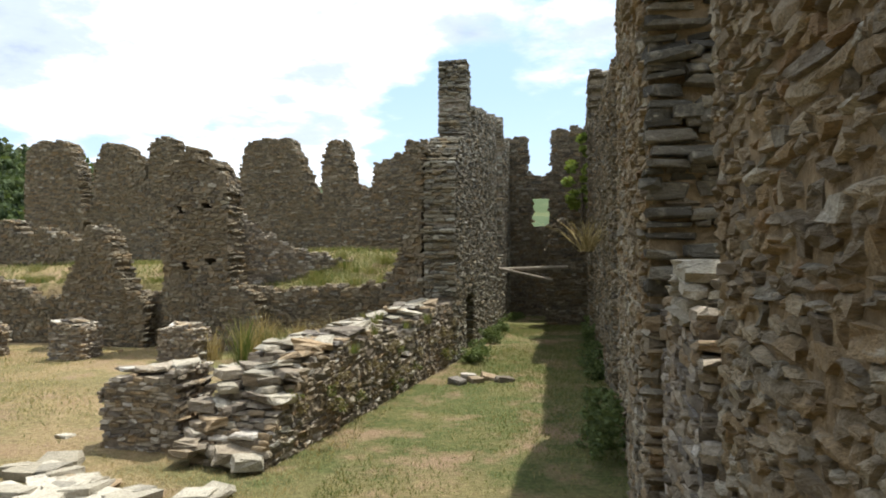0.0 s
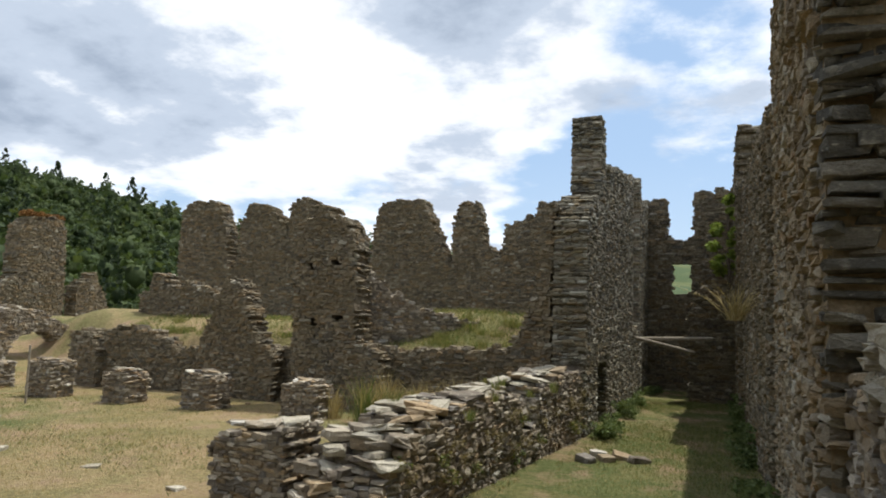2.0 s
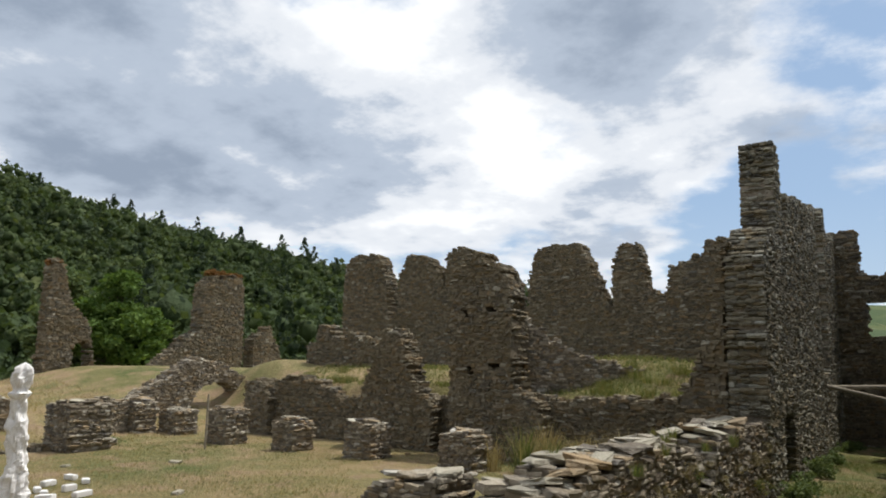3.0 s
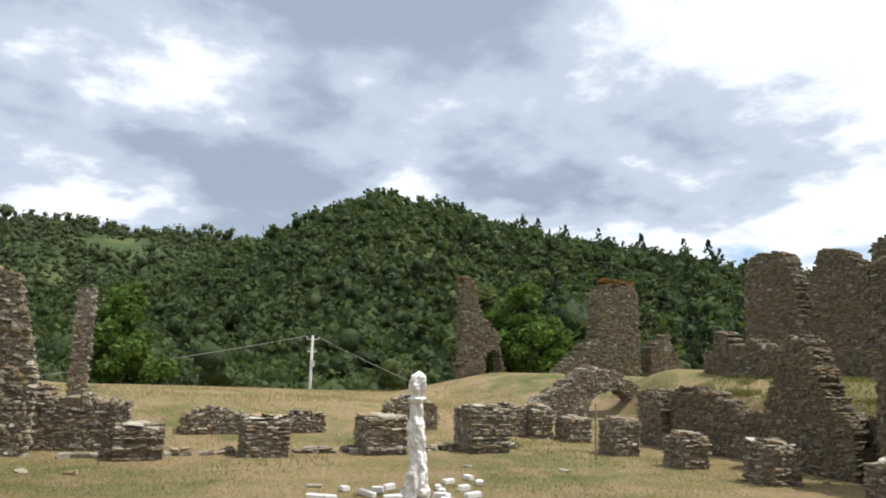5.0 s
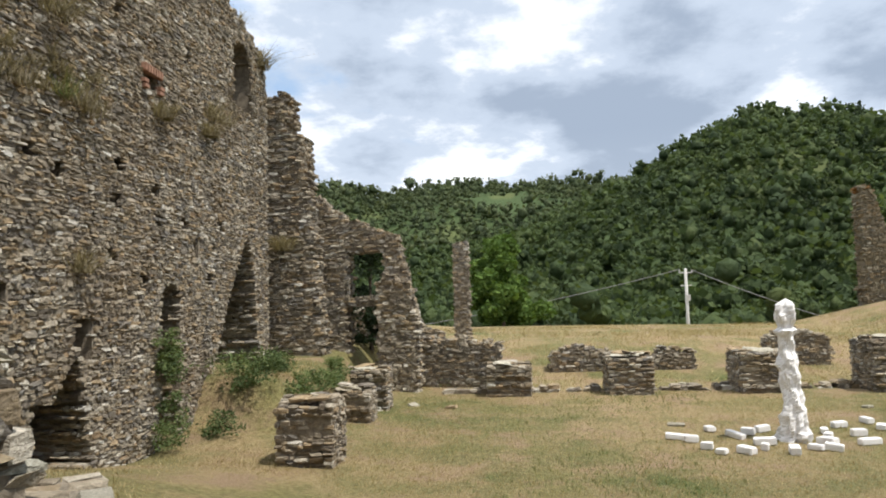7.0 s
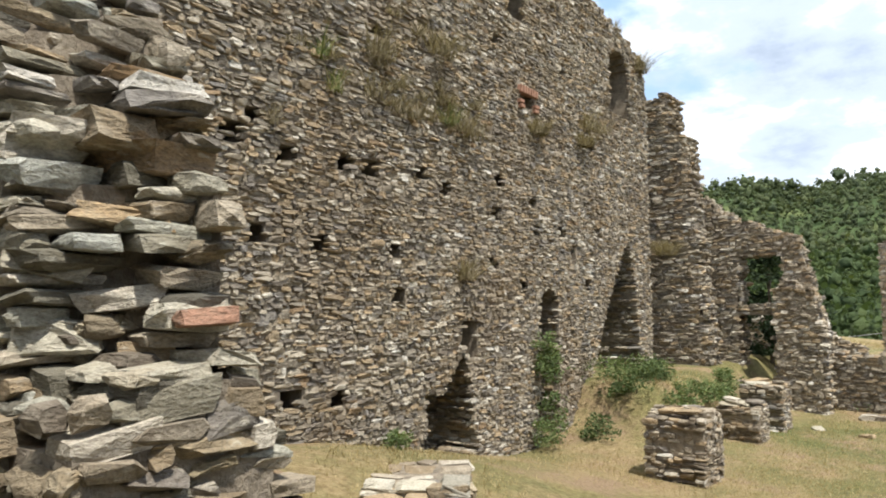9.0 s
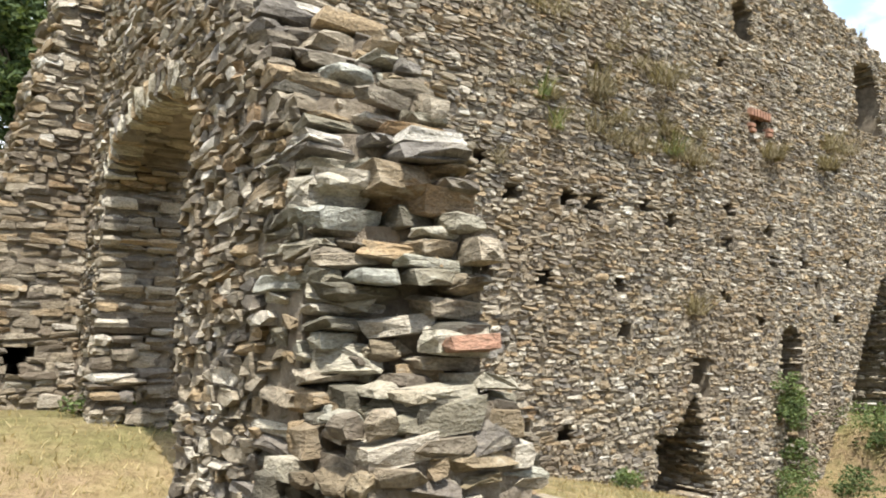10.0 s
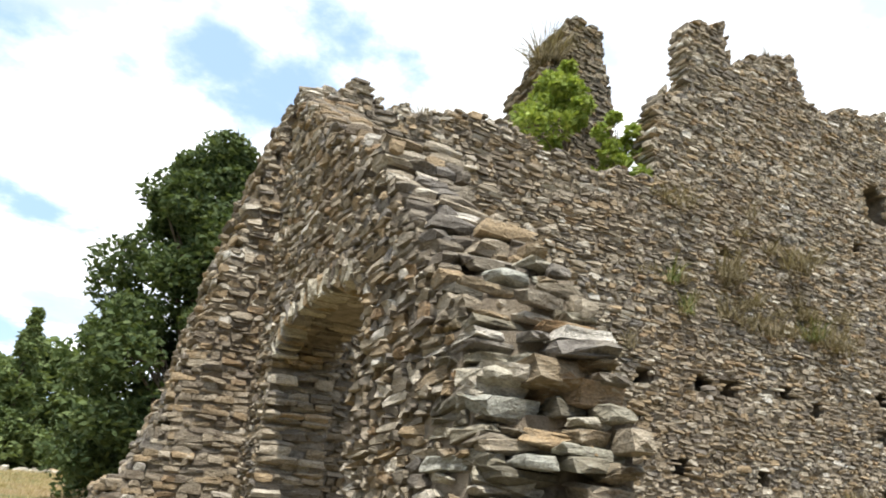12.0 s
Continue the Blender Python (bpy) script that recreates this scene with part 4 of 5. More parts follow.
red = new("loose_stone", stone_templates(M_RED, 1, True)[0])
red.matrix_basis = Matrix.LocRotScale((-2.05, 1.6, 2.25), Euler((0.05, 0.04, -0.4)), (0.17, 0.24, 0.055))
tagged(red, "flat reddish stone jutting from the broken spur", "stone")
ruin("kerb", (-17.6, 1.2), 90, 11.0, 0.35, [(0, 0.16), (5, 0.13), (11, 0.16)], "line of foundation stones between the stumps", stone=(0.3, 0.09), seed=73, rag=0.1, base=-0.1)
# pale stone here carries the sun spot on the ledge in its colour
ruin("wall_east_ledge", (0.5, 4.3), -90, 0.5, 0.4, [(0, 2.28), (0.5, 2.22)], "slabs on the broken sill, pale as if sunlit", stone=(0.3, 0.06), seed=74, base=1.95, rag=0.02, material=M_PALE)


# ---- bricks round the niches ----
def brick_surround(x, y, z, w, h, label):
    holder = new("brick_surround")
    tagged(holder, label, "brickwork")
    bm = bmesh.new()
    bmesh.ops.create_cube(bm, size=1)
    bmesh.ops.bevel(bm, geom=bm.edges[:], offset=0.06, segments=1, affect="EDGES")
    me = bpy.data.meshes.new("brick")
    bm.to_mesh(me)
    bm.free()
    me.materials.append(M_BRICK)
    for i in range(int(h / 0.075)):
        for side in (-1, 1):
            b = new("brick", me)
            b.matrix_basis = Matrix.LocRotScale((x + side * (w / 2 + 0.06 + 0.02 * (i % 2)), y, z + 0.075 * i), Euler((0, 0, 0.05 * side)), (0.13, 0.12, 0.058))
            b.parent = holder
    for i in range(int(w / 0.08) + 3):
        b = new("brick", me)
        b.matrix_basis = Matrix.LocRotScale((x - w / 2 - 0.06 + 0.08 * i, y, z + h + 0.06), Euler((0, 0.1 * (i % 3 - 1), 0)), (0.06, 0.12, 0.12))
        b.parent = holder


brick_surround(-10.95, -2.44, 5.5, 0.34, 0.22, "worn red brick surround of a small niche high in the wall")


# ---- sculpture ----
def make_sculpture(x, y):
    n, m = 72, 28
    V = []
    for i in range(n + 1):
        f = i / n
        z = 2.1 * f
        r = float(np.interp(f, [0, 0.03, 0.1, 0.2, 0.3, 0.36, 0.44, 0.52, 0.58, 0.63, 0.69, 0.74, 0.775, 0.79, 0.81, 0.85, 0.91, 0.96, 0.985, 1.0],
                            [0.25, 0.24, 0.19, 0.175, 0.15, 0.135, 0.15, 0.16, 0.145, 0.11, 0.125, 0.12, 0.17, 0.11, 0.105, 0.145, 0.155, 0.125, 0.08, 0.02]))
        cx = 0.025 * math.sin(f * 7.0) + 0.03 * (1 - f)
        for j in range(m):
            a = 2 * math.pi * j / m
            ridge = 0.10 * math.sin(4 * a + 9 * f * 3) + 0.08 * math.sin(3 * a - 14 * f + 1) + 0.75 * max(0, 0.3 - f) * math.sin(9 * a + 5 * f)
            p = Vector((math.cos(a), math.sin(a), f * 9))
            k = 1 + ridge + 0.28 * noise.noise(p * 1.7) + 0.16 * noise.noise(p * 4.5)
            V.append((x + cx + r * k * math.cos(a), y + 0.6 * cx + r * k * math.sin(a) * 0.9, z - 0.02 + 0.03 * noise.noise(p * 5)))
    F = [[i * m + j, i * m + (j + 1) % m, (i + 1) * m + (j + 1) % m, (i + 1) * m + j] for i in range(n) for j in range(m)] + [list(range(n * m, n * m + m))]
    ob = link_mesh("sculpture", V, F, M_PLASTER)
    tagged(ob, "tall white twisted plaster sculpture standing in the court", "sculpture")


make_sculpture(-12.05, 7.0)


def white_block(x, y, size, turn, seed):
    bm = bmesh.new()
    bmesh.ops.create_cube(bm, size=1)
    for v in bm.verts:
        v.co = Vector((v.co.x * size[0], v.co.y * size[1], v.co.z * size[2]))
    bmesh.ops.bevel(bm, geom=bm.edges[:], offset=0.012, segments=2, affect="EDGES")
    ob = part("white_block", bm, M_PLASTER, None)
    ob.matrix_basis = pose(x, y, float(ground_height(x, y)) + size[2] * 0.45 + 0.01, 0, random.Random(seed).uniform(-6, 6), turn)
    tagged(ob, "white plaster block scattered round the sculpture", "block", "white blocks")


for i, (x, y, w) in enumerate(((-12.19, 5.35, .42), (-12.81, 6.0, .26), (-12.28, 6.24, .40), (-11.4, 5.58, .2), (-11.69, 6.48, .36), (-11.12, 6.04, .3), (-11.06, 6.66, .26), (-11.27, 7.03, .26), (-12.91, 8.05, .26),
                               (-13.26, 8.64, .3), (-12.73, 8.61, .25), (-11.6, 7.9, .38), (-12.23, 8.04, .26), (-12.68, 6.78, .28), (-11.67, 7.35, .34), (-11.2, 7.24, .28), (-12.5, 6.5, .24), (-12.47, 7.64, .24),
                               (-11.1, 5.7, .18), (-11.95, 5.5, .24), (-11.3, 6.35, .12), (-12.0, 7.5, .3))):
    white_block(x, y, (w * 0.85, rs.uniform(0.1, 0.15), rs.uniform(0.07, 0.11)), rs.uniform(-30, 120), i)


# ---- pole, cables, timbers ----
def tube(name, pts, radius, material, parent=None, sides=8):
    cu = bpy.data.curves.new(name, "CURVE")
    cu.dimensions, cu.bevel_depth, cu.bevel_resolution = "3D", radius, 2
    sp = cu.splines.new("POLY")
    sp.points.add(len(pts) - 1)
    for p, q in zip(sp.points, pts):
        p.co = (*q, 1)
    tmp = bpy.data.objects.new(name, cu)
    me = bpy.data.meshes.new_from_object(tmp)
    bpy.data.objects.remove(tmp)
    me.materials.clear()
    me.materials.append(material)
    ob = new(name, me)
    if parent:
        ob.parent = parent
    return ob


pole = new("utility_pole")
tagged(pole, "grey concrete utility pole at the meadow's edge", "utility pole")
bm = bmesh.new()
bmesh.ops.create_cone(bm, cap_ends=True, segments=12, radius1=0.12, radius2=0.08, depth=7.2, matrix=Matrix.Translation((-43.9, 13.25, 0.0)))
part("pole_shaft", bm, M_POLE, pole, smooth=True)
for z in (3.35, 2.6):
    tube("cross_arm", [(-43.9, 12.95, z), (-43.9, 13.55, z)], 0.035, M_POLE, pole)
for y in (12.9, 13.6):
    tube("insulator", [(-43.9, y, 3.35), (-43.9, y, 3.52)], 0.04, M_POLE, pole)
bm = bmesh.new()
bmesh.ops.create_cube(bm, size=1, matrix=Matrix.Translation((-43.7, 13.3, 1.9)) @ Matrix.Diagonal((0.15, 0.2, 0.35, 1)))
part("junction_box", bm, M_POLE, pole)


def cable(a, b, drop, label):
    pts = [Vector(a).lerp(Vector(b), i / 24) - Vector((0, 0, drop * 4 * (i / 24) * (1 - i / 24))) for i in range(25)]
    tagged(tube("cable", pts, 0.02, M_CABLE), label, "cable")


cable((-43.9, 12.9, 3.55), (-46.0, -12.0, -0.4), 0.5, "thin overhead cable hung from the pole")
cable((-43.9, 13.6, 3.5), (-40.0, 27.0, -1.6), 0.4, "thin overhead cable running down to the trees")
tagged(tube("timber", [(-2.6, 23.5, 1.84), (-0.4, 23.5, 1.92)], 0.06, M_WOODEN), "weathered grey timber across the passage", "timber", "timbers")
tagged(tube("timber", [(-2.6, 23.3, 1.88), (-0.9, 23.3, 1.5)], 0.05, M_WOODEN), "weathered grey timber across the passage", "timber", "timbers")
tagged(tube("stake", [(-15.35, 13.2, -0.1), (-15.35, 13.2, 1.35)], 0.025, M_WOODEN), "thin wooden stake beside a stump", "stake")


# ---- plants ----
def leaf_cloud(centres, spread, count, size, rng, up=0.0):
    """Vertices and faces of many small leaves about clump centres."""
    pick = rng.randint(0, len(centres), count)
    d = rng.normal(0, 1, (count, 3))
    d /= np.linalg.norm(d, axis=1, keepdims=True)
    p = np.asarray(centres)[pick] + d * (rng.uniform(0.35, 1.0, (count, 1)) ** 0.5) * np.asarray(spread)[pick][:, None] * (1, 1, 0.8)
    a = rng.normal(0, 1, (count, 3))
    a[:, 2] *= 0.6
    a /= np.linalg.norm(a, axis=1, keepdims=True)
    b = np.cross(a, rng.normal(0, 1, (count, 3)))
    b /= np.linalg.norm(b, axis=1, keepdims=True)
    s = size * rng.uniform(0.6, 1.4, (count, 1))
    V = np.stack([p - a * s, p + b * s * 0.45, p + a * s, p - b * s * 0.45], 1).reshape(-1, 3)
    F = np.arange(count * 4).reshape(-1, 4)
    return V, F


def make_tree(name, base, height, width, leaves, leaf, material, label, seed, low=0.12, clumps=46, category="tree"):
    rng = np.random.RandomState(seed)
    tree = new(name)
    tree.location = base
    tagged(tree, label, category)
    tips = []
    trunk = [Vector((0, 0, -0.3))]
    for i in range(1, 9):
        f = i / 8
        trunk.append(Vector((rng.normal(0, 0.03) * height * f * 0.4, rng.normal(0, 0.03) * height * f * 0.4, height * 0.9 * f)))
    cu = bpy.data.curves.new("trunk", "CURVE")
    cu.dimensions, cu.bevel_depth, cu.bevel_resolution = "3D", 1.0, 2

    def strand(pts, r0, r1):
        sp = cu.splines.new("POLY")
        sp.points.add(len(pts) - 1)
        for i, (p, q) in enumerate(zip(sp.points, pts)):
            p.co, p.radius = (*q, 1), r0 + (r1 - r0) * i / (len(pts) - 1)

    strand(trunk, height * 0.022, height * 0.004)
    for i in range(clumps):
        f = rng.uniform(low, 1.0)
        prof = math.sin(math.pi * min(1, 0.18 + 0.82 * f) ** 0.9) ** 0.6
        a = rng.uniform(0, 6.28)
        r = width * prof * rng.uniform(0.35, 1.0)
        tip = Vector((r * math.cos(a), r * math.sin(a), height * f + rng.normal(0, 0.03) * height))
        tips.append(tip)
        if i % 2 == 0:
            root = trunk[max(1, min(8, int(f * 8 * 0.75)))]
            strand([root, root.lerp(tip, 0.5) + Vector((0, 0, 0.04 * height)), tip], height * 0.007, height * 0.002)
    tmp = bpy.data.objects.new("trunk", cu)
    me = bpy.data.meshes.new_from_object(tmp)
    bpy.data.objects.remove(tmp)
    me.materials.clear()
    me.materials.append(M_BARK)
    new("trunk", me).parent = tree
    V, F = leaf_cloud([tuple(t) for t in tips], rng.uniform(0.16, 0.34, len(tips)) * width, leaves, leaf, rng)
    link_mesh("crown", V, F, material, tree)
    return tree


def on_ground(x, y):
    return (x, y, float(ground_height(x, y)))


make_tree("tree", on_ground(-2.75, -14.5), 9.0, 2.5, 62000, 0.095, M_OAK, "dense dark green broadleaf tree behind the long wall", 1, low=0.03, clumps=150)
make_tree("tree", on_ground(1.0, -31.0), 5.0, 3.0, 8000, 0.2, M_LEAF, "rounded green tree at the edge of the meadow", 2, low=0.05)
make_tree("tree", on_ground(5.5, -33.0), 6.0, 3.4, 8000, 0.22, M_LEAF, "rounded green tree at the edge of the meadow", 3, low=0.05)
make_tree("tree", on_ground(-38.5, 25.0), 6.4, 3.0, 18000, 0.17, M_MID, "bright green walnut-like tree beyond the ruins", 4, low=0.08, clumps=60)
make_tree("tree", on_ground(-42.0, 24.0), 6.6, 2.6, 8000, 0.2, M_LEAF, "green tree beyond the ruins", 14, low=0.08)
make_tree("tree", on_ground(-38.0, 2.6), 4.2, 2.2, 9000, 0.16, M_MID, "light green tree behind the slim pillar", 5, low=0.05)
make_tree("sapling", (-5.4, -3.25, 6.2), 1.9, 0.72, 5200, 0.05, M_FRESH, "bright green sapling growing on the wall top", 6, low=0.2, clumps=26, category="sapling")
make_tree("sapling", (-6.0, -2.9, 6.1), 1.3, 0.45, 1300, 0.05, M_FRESH, "bright green sapling growing on the wall top", 7, low=0.2, clumps=14, category="sapling")
make_tree("sapling", (0.05, 22.0, 3.6), 2.2, 0.55, 1500, 0.09, M_FRESH, "green sapling on the ruined passage wall", 8, low=0.1, clumps=18, category="sapling")


def conifer(x, y, height, width, label, seed):
    rng = np.random.RandomState(seed)
    tree = new("conifer")
    tree.location = on_ground(x, y)
    tagged(tree, label, "tree")
    bm = bmesh.new()
    bmesh.ops.create_cone(bm, cap_ends=True, segments=8, radius1=0.14, radius2=0.02, depth=height, matrix=Matrix.Translation((0, 0, height / 2)))
    part("trunk", bm, M_BARK, tree)
    C, S = [], []
    for i in range(70):
        f = rng.uniform(0.12, 1.0)
        a = rng.uniform(0, 6.28)
        r = width * (1 - f) * rng.uniform(0.3, 1.0)
        C.append((r * math.cos(a), r * math.sin(a), height * f - 0.25 * r))
        S.append(0.12 * width + 0.22 * width * (1 - f))
    V, F = leaf_cloud(C, S, 5000, 0.13, rng)
    link_mesh("crown", V, F, M_LEAF, tree)


def far_house(x, y, turn):
    house = new("house")
    house.matrix_basis = pose(x, y, float(ground_height(x, y)), 0, 0, turn)
    tagged(house, "small house with a red tiled roof among the trees", "house")
    bm = bmesh.new()
    bmesh.ops.create_cube(bm, size=1, matrix=Matrix.Translation((0, 0, 1.3)) @ Matrix.Diagonal((5.0, 4.0, 2.8, 1)))
    part("wall", bm, M_PLASTER, house)
    bm = bmesh.new()
    ring = [[bm.verts.new((ex, py, pz)) for py, pz in ((-2.4, 2.5), (0, 3.9), (2.4, 2.5), (2.4, 2.65), (0, 4.08), (-2.4, 2.65))] for ex in (-2.8, 2.8)]
    for k in range(6):
        bm.faces.new((ring[0][k], ring[0][(k + 1) % 6], ring[1][(k + 1) % 6], ring[1][k]))
    bm.faces.new(ring[0])
    bm.faces.new(ring[1][::-1])
    bmesh.ops.recalc_face_normals(bm, faces=bm.faces[:])
    part("roof", bm, M_TILE, house, "red clay tile roof")


far_house(9.3, -41.0, 25)
post = tube("post", [(5.0, -25.5, float(ground_height(5.0, -25.5)) - 0.1), (5.03, -25.5, 3.6), (5.12, -25.5, 4.2)], 0.05, M_POLE)
tagged(post, "thin pale leaning post at the meadow's edge", "post")
conifer(1.35, -28.5, 9.2 - float(ground_height(1.35, -28.5)), 1.6, "slender green conifer behind the meadow", 21)
conifer(1.8, -40.0, 7.0, 2.0, "slender dark conifer behind the meadow", 22)


def shrub(x, y, z, r, h, leaves, leaf, material, label, seed, name="shrub"):
    rng = np.random.RandomState(seed)
    C = np.c_[rng.normal(0, r * 0.45, 14), rng.normal(0, r * 0.45, 14), rng.uniform(0.1, 0.8, 14) * h]
    V, F = leaf_cloud(C, np.full(14, r * 0.4), leaves, leaf, rng)
    V[:, 2] = np.maximum(V[:, 2], 0.0)
    ob = link_mesh(name, V + np.array([x, y, z]), F, material)
    tagged(ob, label, "shrub")


def stalks(x, y, z, r, h, count, material, label, seed, name="dry_tuft", lean=0.25, category="grass tuft"):
    rng = np.random.RandomState(seed)
    a, d = rng.uniform(0, 6.28, count), r * np.sqrt(rng.uniform(0, 1, count)) * 0.6
    base = np.c_[x + d * np.cos(a), y + d * np.sin(a), np.full(count, z - 0.03)]
    H = h * rng.uniform(0.5, 1.1, count)
    dx, dy = rng.normal(0, lean, count) * H + 0.3 * d * np.cos(a), rng.normal(0, lean, count) * H + 0.3 * d * np.sin(a)
    w = 0.004 + 0.007 * h
    side = np.c_[-np.sin(a), np.cos(a), np.zeros(count)] * w
    mid = base + np.c_[dx * 0.4, dy * 0.4, H * 0.6]
    tip = base + np.c_[dx, dy, H]
    V = np.stack([base - side, base + side, mid + side * 0.7, mid - side * 0.7, tip], 1).reshape(-1, 3)
    k = np.arange(count) * 5
    F = np.c_[k, k + 1, k + 2, k + 3].tolist() + np.c_[k + 3, k + 2, k + 4].tolist()
    tagged(link_mesh(name, V, F, material), label, category)


rp = random.Random(9)
make_tree("shrub", on_ground(-20.7, -1.0), 2.9, 1.25, 7000, 0.06, M_PINE, "dark leafy bush growing inside the small ruined room", 15, low=0.05, clumps=50, category="shrub")
for i, (x, y, r, h) in enumerate(((-13.3, -1.9, 0.7, 0.6), (-14.1, -1.7, 0.5, 0.5), (-11.3, -2.25, 0.35, 1.2), (-11.0, -2.2, 0.3, 0.8), (-7.3, -2.15, 0.22, 0.35), (-1.0, -2.15, 0.2, 0.22),
                                  (-1.85, -2.1, 0.2, 0.25), (-0.75, -2.0, 0.15, 0.2), (-1.4, 1.25, 0.18, 0.45), (-1.35, 0.6, 0.25, 0.25), (-3.1, 11.5, 0.15, 0.3), (-19.0, 1.5, 0.5, 0.5), (-17.9, 12.2, 0.35, 0.3))):
    shrub(x, y, float(ground_height(x, y)), r, h * 0.7, int(900 * r / 0.4), 0.024, M_LEAF, "low green weeds growing against the masonry", i)
for i in range(18):
    y = rp.uniform(6.5, 22)
    shrub(rp.uniform(0.22, 0.4), y, float(ground_height(0.3, y)) - 0.03, 0.22, rp.uniform(0.3, 1.1), 380, 0.04, M_LEAF, "ivy and weeds at the foot of the shaded wall", 40 + i)
for i in range(16):
    x = rp.uniform(-2.6, -2.3)
    y = rp.uniform(15, 26)
    shrub(x + 0.1, y, float(ground_height(x, y)), 0.22, rp.uniform(0.2, 0.5), 350, 0.035, M_LEAF, "low green weeds along the sunlit wall", 70 + i)
for i, (x, y, z, r, h) in enumerate(((-11.2, -2.4, 5.2, 0.3, 0.4),
                                     (-12.9, -2.4, 5.3, 0.3, 0.4), (-16.6, -2.2, 3.5, 0.35, 0.6), (-6.2, -2.7, 6.15, 0.3, 0.35), (-6.1, -4.75, 9.45, 0.45, 0.8), (-9.6, -3.3, 9.9, 0.3, 0.35), (-3.2, -2.8, 6.35, 0.2, 0.3),
                                     (-15.9, -2.5, 7.5, 0.4, 0.7), (-14.9, -2.7, 8.1, 0.4, 0.4))):
    stalks(x, y, z - 0.05, r * 1.1, h * 0.62, 380, M_DRY, "dry straw-coloured grass growing out of the wall", 100 + i, lean=0.75)
for i in range(20):
    x, y = rp.uniform(-8.2, -4.6), rp.uniform(14.6, 16.6)
    stalks(x, y, float(ground_height(x, y)), 0.35, rp.uniform(0.5, 1.1), 110, M_GRASS if i % 2 else M_STRAW, "tall grass stalks before the terrace wall", 130 + i)
for i in range(40):
    x, y = rp.uniform(-16.5, -4.2), rp.uniform(17.9, 19.5)
    stalks(x, y, float(ground_height(x, y)), 0.4, rp.uniform(0.15, 0.35), 160, M_GRASS, "grass overhanging the terrace edge", 170 + i)
for i in range(14):
    x, y = rp.uniform(-4.2, -2.7), rp.uniform(8.5, 15)
    stalks(x, y, 1.12, 0.12, rp.uniform(0.12, 0.3), 50, M_GRASS, "weeds sprouting from the top of the low wall", 220 + i)
for i in range(34):
    f = rp.uniform(0.05, 0.98)
    x, y = -3.36 + 0.68 * f + 0.03, 7.5 + 7.7 * f
    shrub(x, y, rp.uniform(0.15, 0.85), 0.11, rp.uniform(0.12, 0.3), 90, 0.022, M_GRASS if i % 3 == 0 else M_DRY, "small weeds growing from the face of the low wall", 500 + i)
for i, (x, y) in enumerate(((-14.0, -1.0), (-14.8, -0.9), (-13.3, -0.9), (-15.6, -0.9), (-16.3, -1.0))):
    shrub(x, y, float(ground_height(x, y)) - 0.05, 0.4, 0.4, 900, 0.03, M_LEAF, "green bramble on the grassy bank", 560 + i)
for i, (x, z, r) in enumerate(((-6.54, 4.9, 0.2), (-7.21, 4.97, 0.3), (-7.68, 4.9, 0.22), (-7.96, 4.87, 0.3), (-8.7, 4.95, 0.35), (-9.25, 4.86, 0.4), (-7.31, 5.52, 0.4), (-8.58, 5.9, 0.4), (-6.32, 5.23, 0.2), (-13.7, 5.81, 0.4), (-5.66, 4.34, 0.12))):
    stalks(x, -2.42, z - 0.15, r, 0.3, int(300 * r), M_DRY if i % 4 else M_GRASS, "dry straw-coloured grass growing out of the wall", 260 + i, lean=0.6)
for i in range(24):                          # a ragged band of dry growth across the long wall
    x = rp.uniform(-9.7, -5.9)
    z = 5.15 - 0.03 * (x + 6) + rp.gauss(0, 0.16) + (0.75 if i % 5 == 0 else 0)
    stalks(x, -2.43, z - 0.1, rp.uniform(0.1, 0.3), rp.uniform(0.1, 0.22), rp.randint(40, 90), M_DRY, "dry straw-coloured grass growing out of the wall", 620 + i, lean=0.8)
for i, (x, z, r, h) in enumerate(((-8.54, 5.7, 0.45, 0.4), (-9.0, 4.75, 0.5, 0.45), (-7.3, 5.3, 0.35, 0.4), (-13.07, 5.6, 0.4, 0.5), (-6.5, 6.1, 0.45, 0.3), (-9.1, 2.7, 0.3, 0.5))):
    stalks(x, -2.42, z, r, h * 0.7, 170, M_DRY, "grey-brown dry bush rooted in the wall", 680 + i, lean=0.8)
for i in range(7):
    shrub(-11.2 - rp.uniform(-0.25, 0.35), -2.3, rp.uniform(0.5, 1.8), 0.22, 0.35, 330, 0.026, M_LEAF, "green creeper hanging beside the niche", 700 + i)
for i, (x, y, r) in enumerate(((-12.0, -1.75, 0.5), (-12.7, -1.65, 0.5), (-13.4, -1.6, 0.6), (-14.0, -1.6, 0.55))):
    shrub(x, y, float(ground_height(x, y)) - 0.04, r * 0.75, 0.42, 800, 0.03, M_OAK, "green bramble on the grassy bank", 720 + i)
stalks(0.1, 13.0, 2.4, 0.25, 0.6, 120, M_STRAW, "dry weed hanging from the shaded wall", 240, lean=0.8)


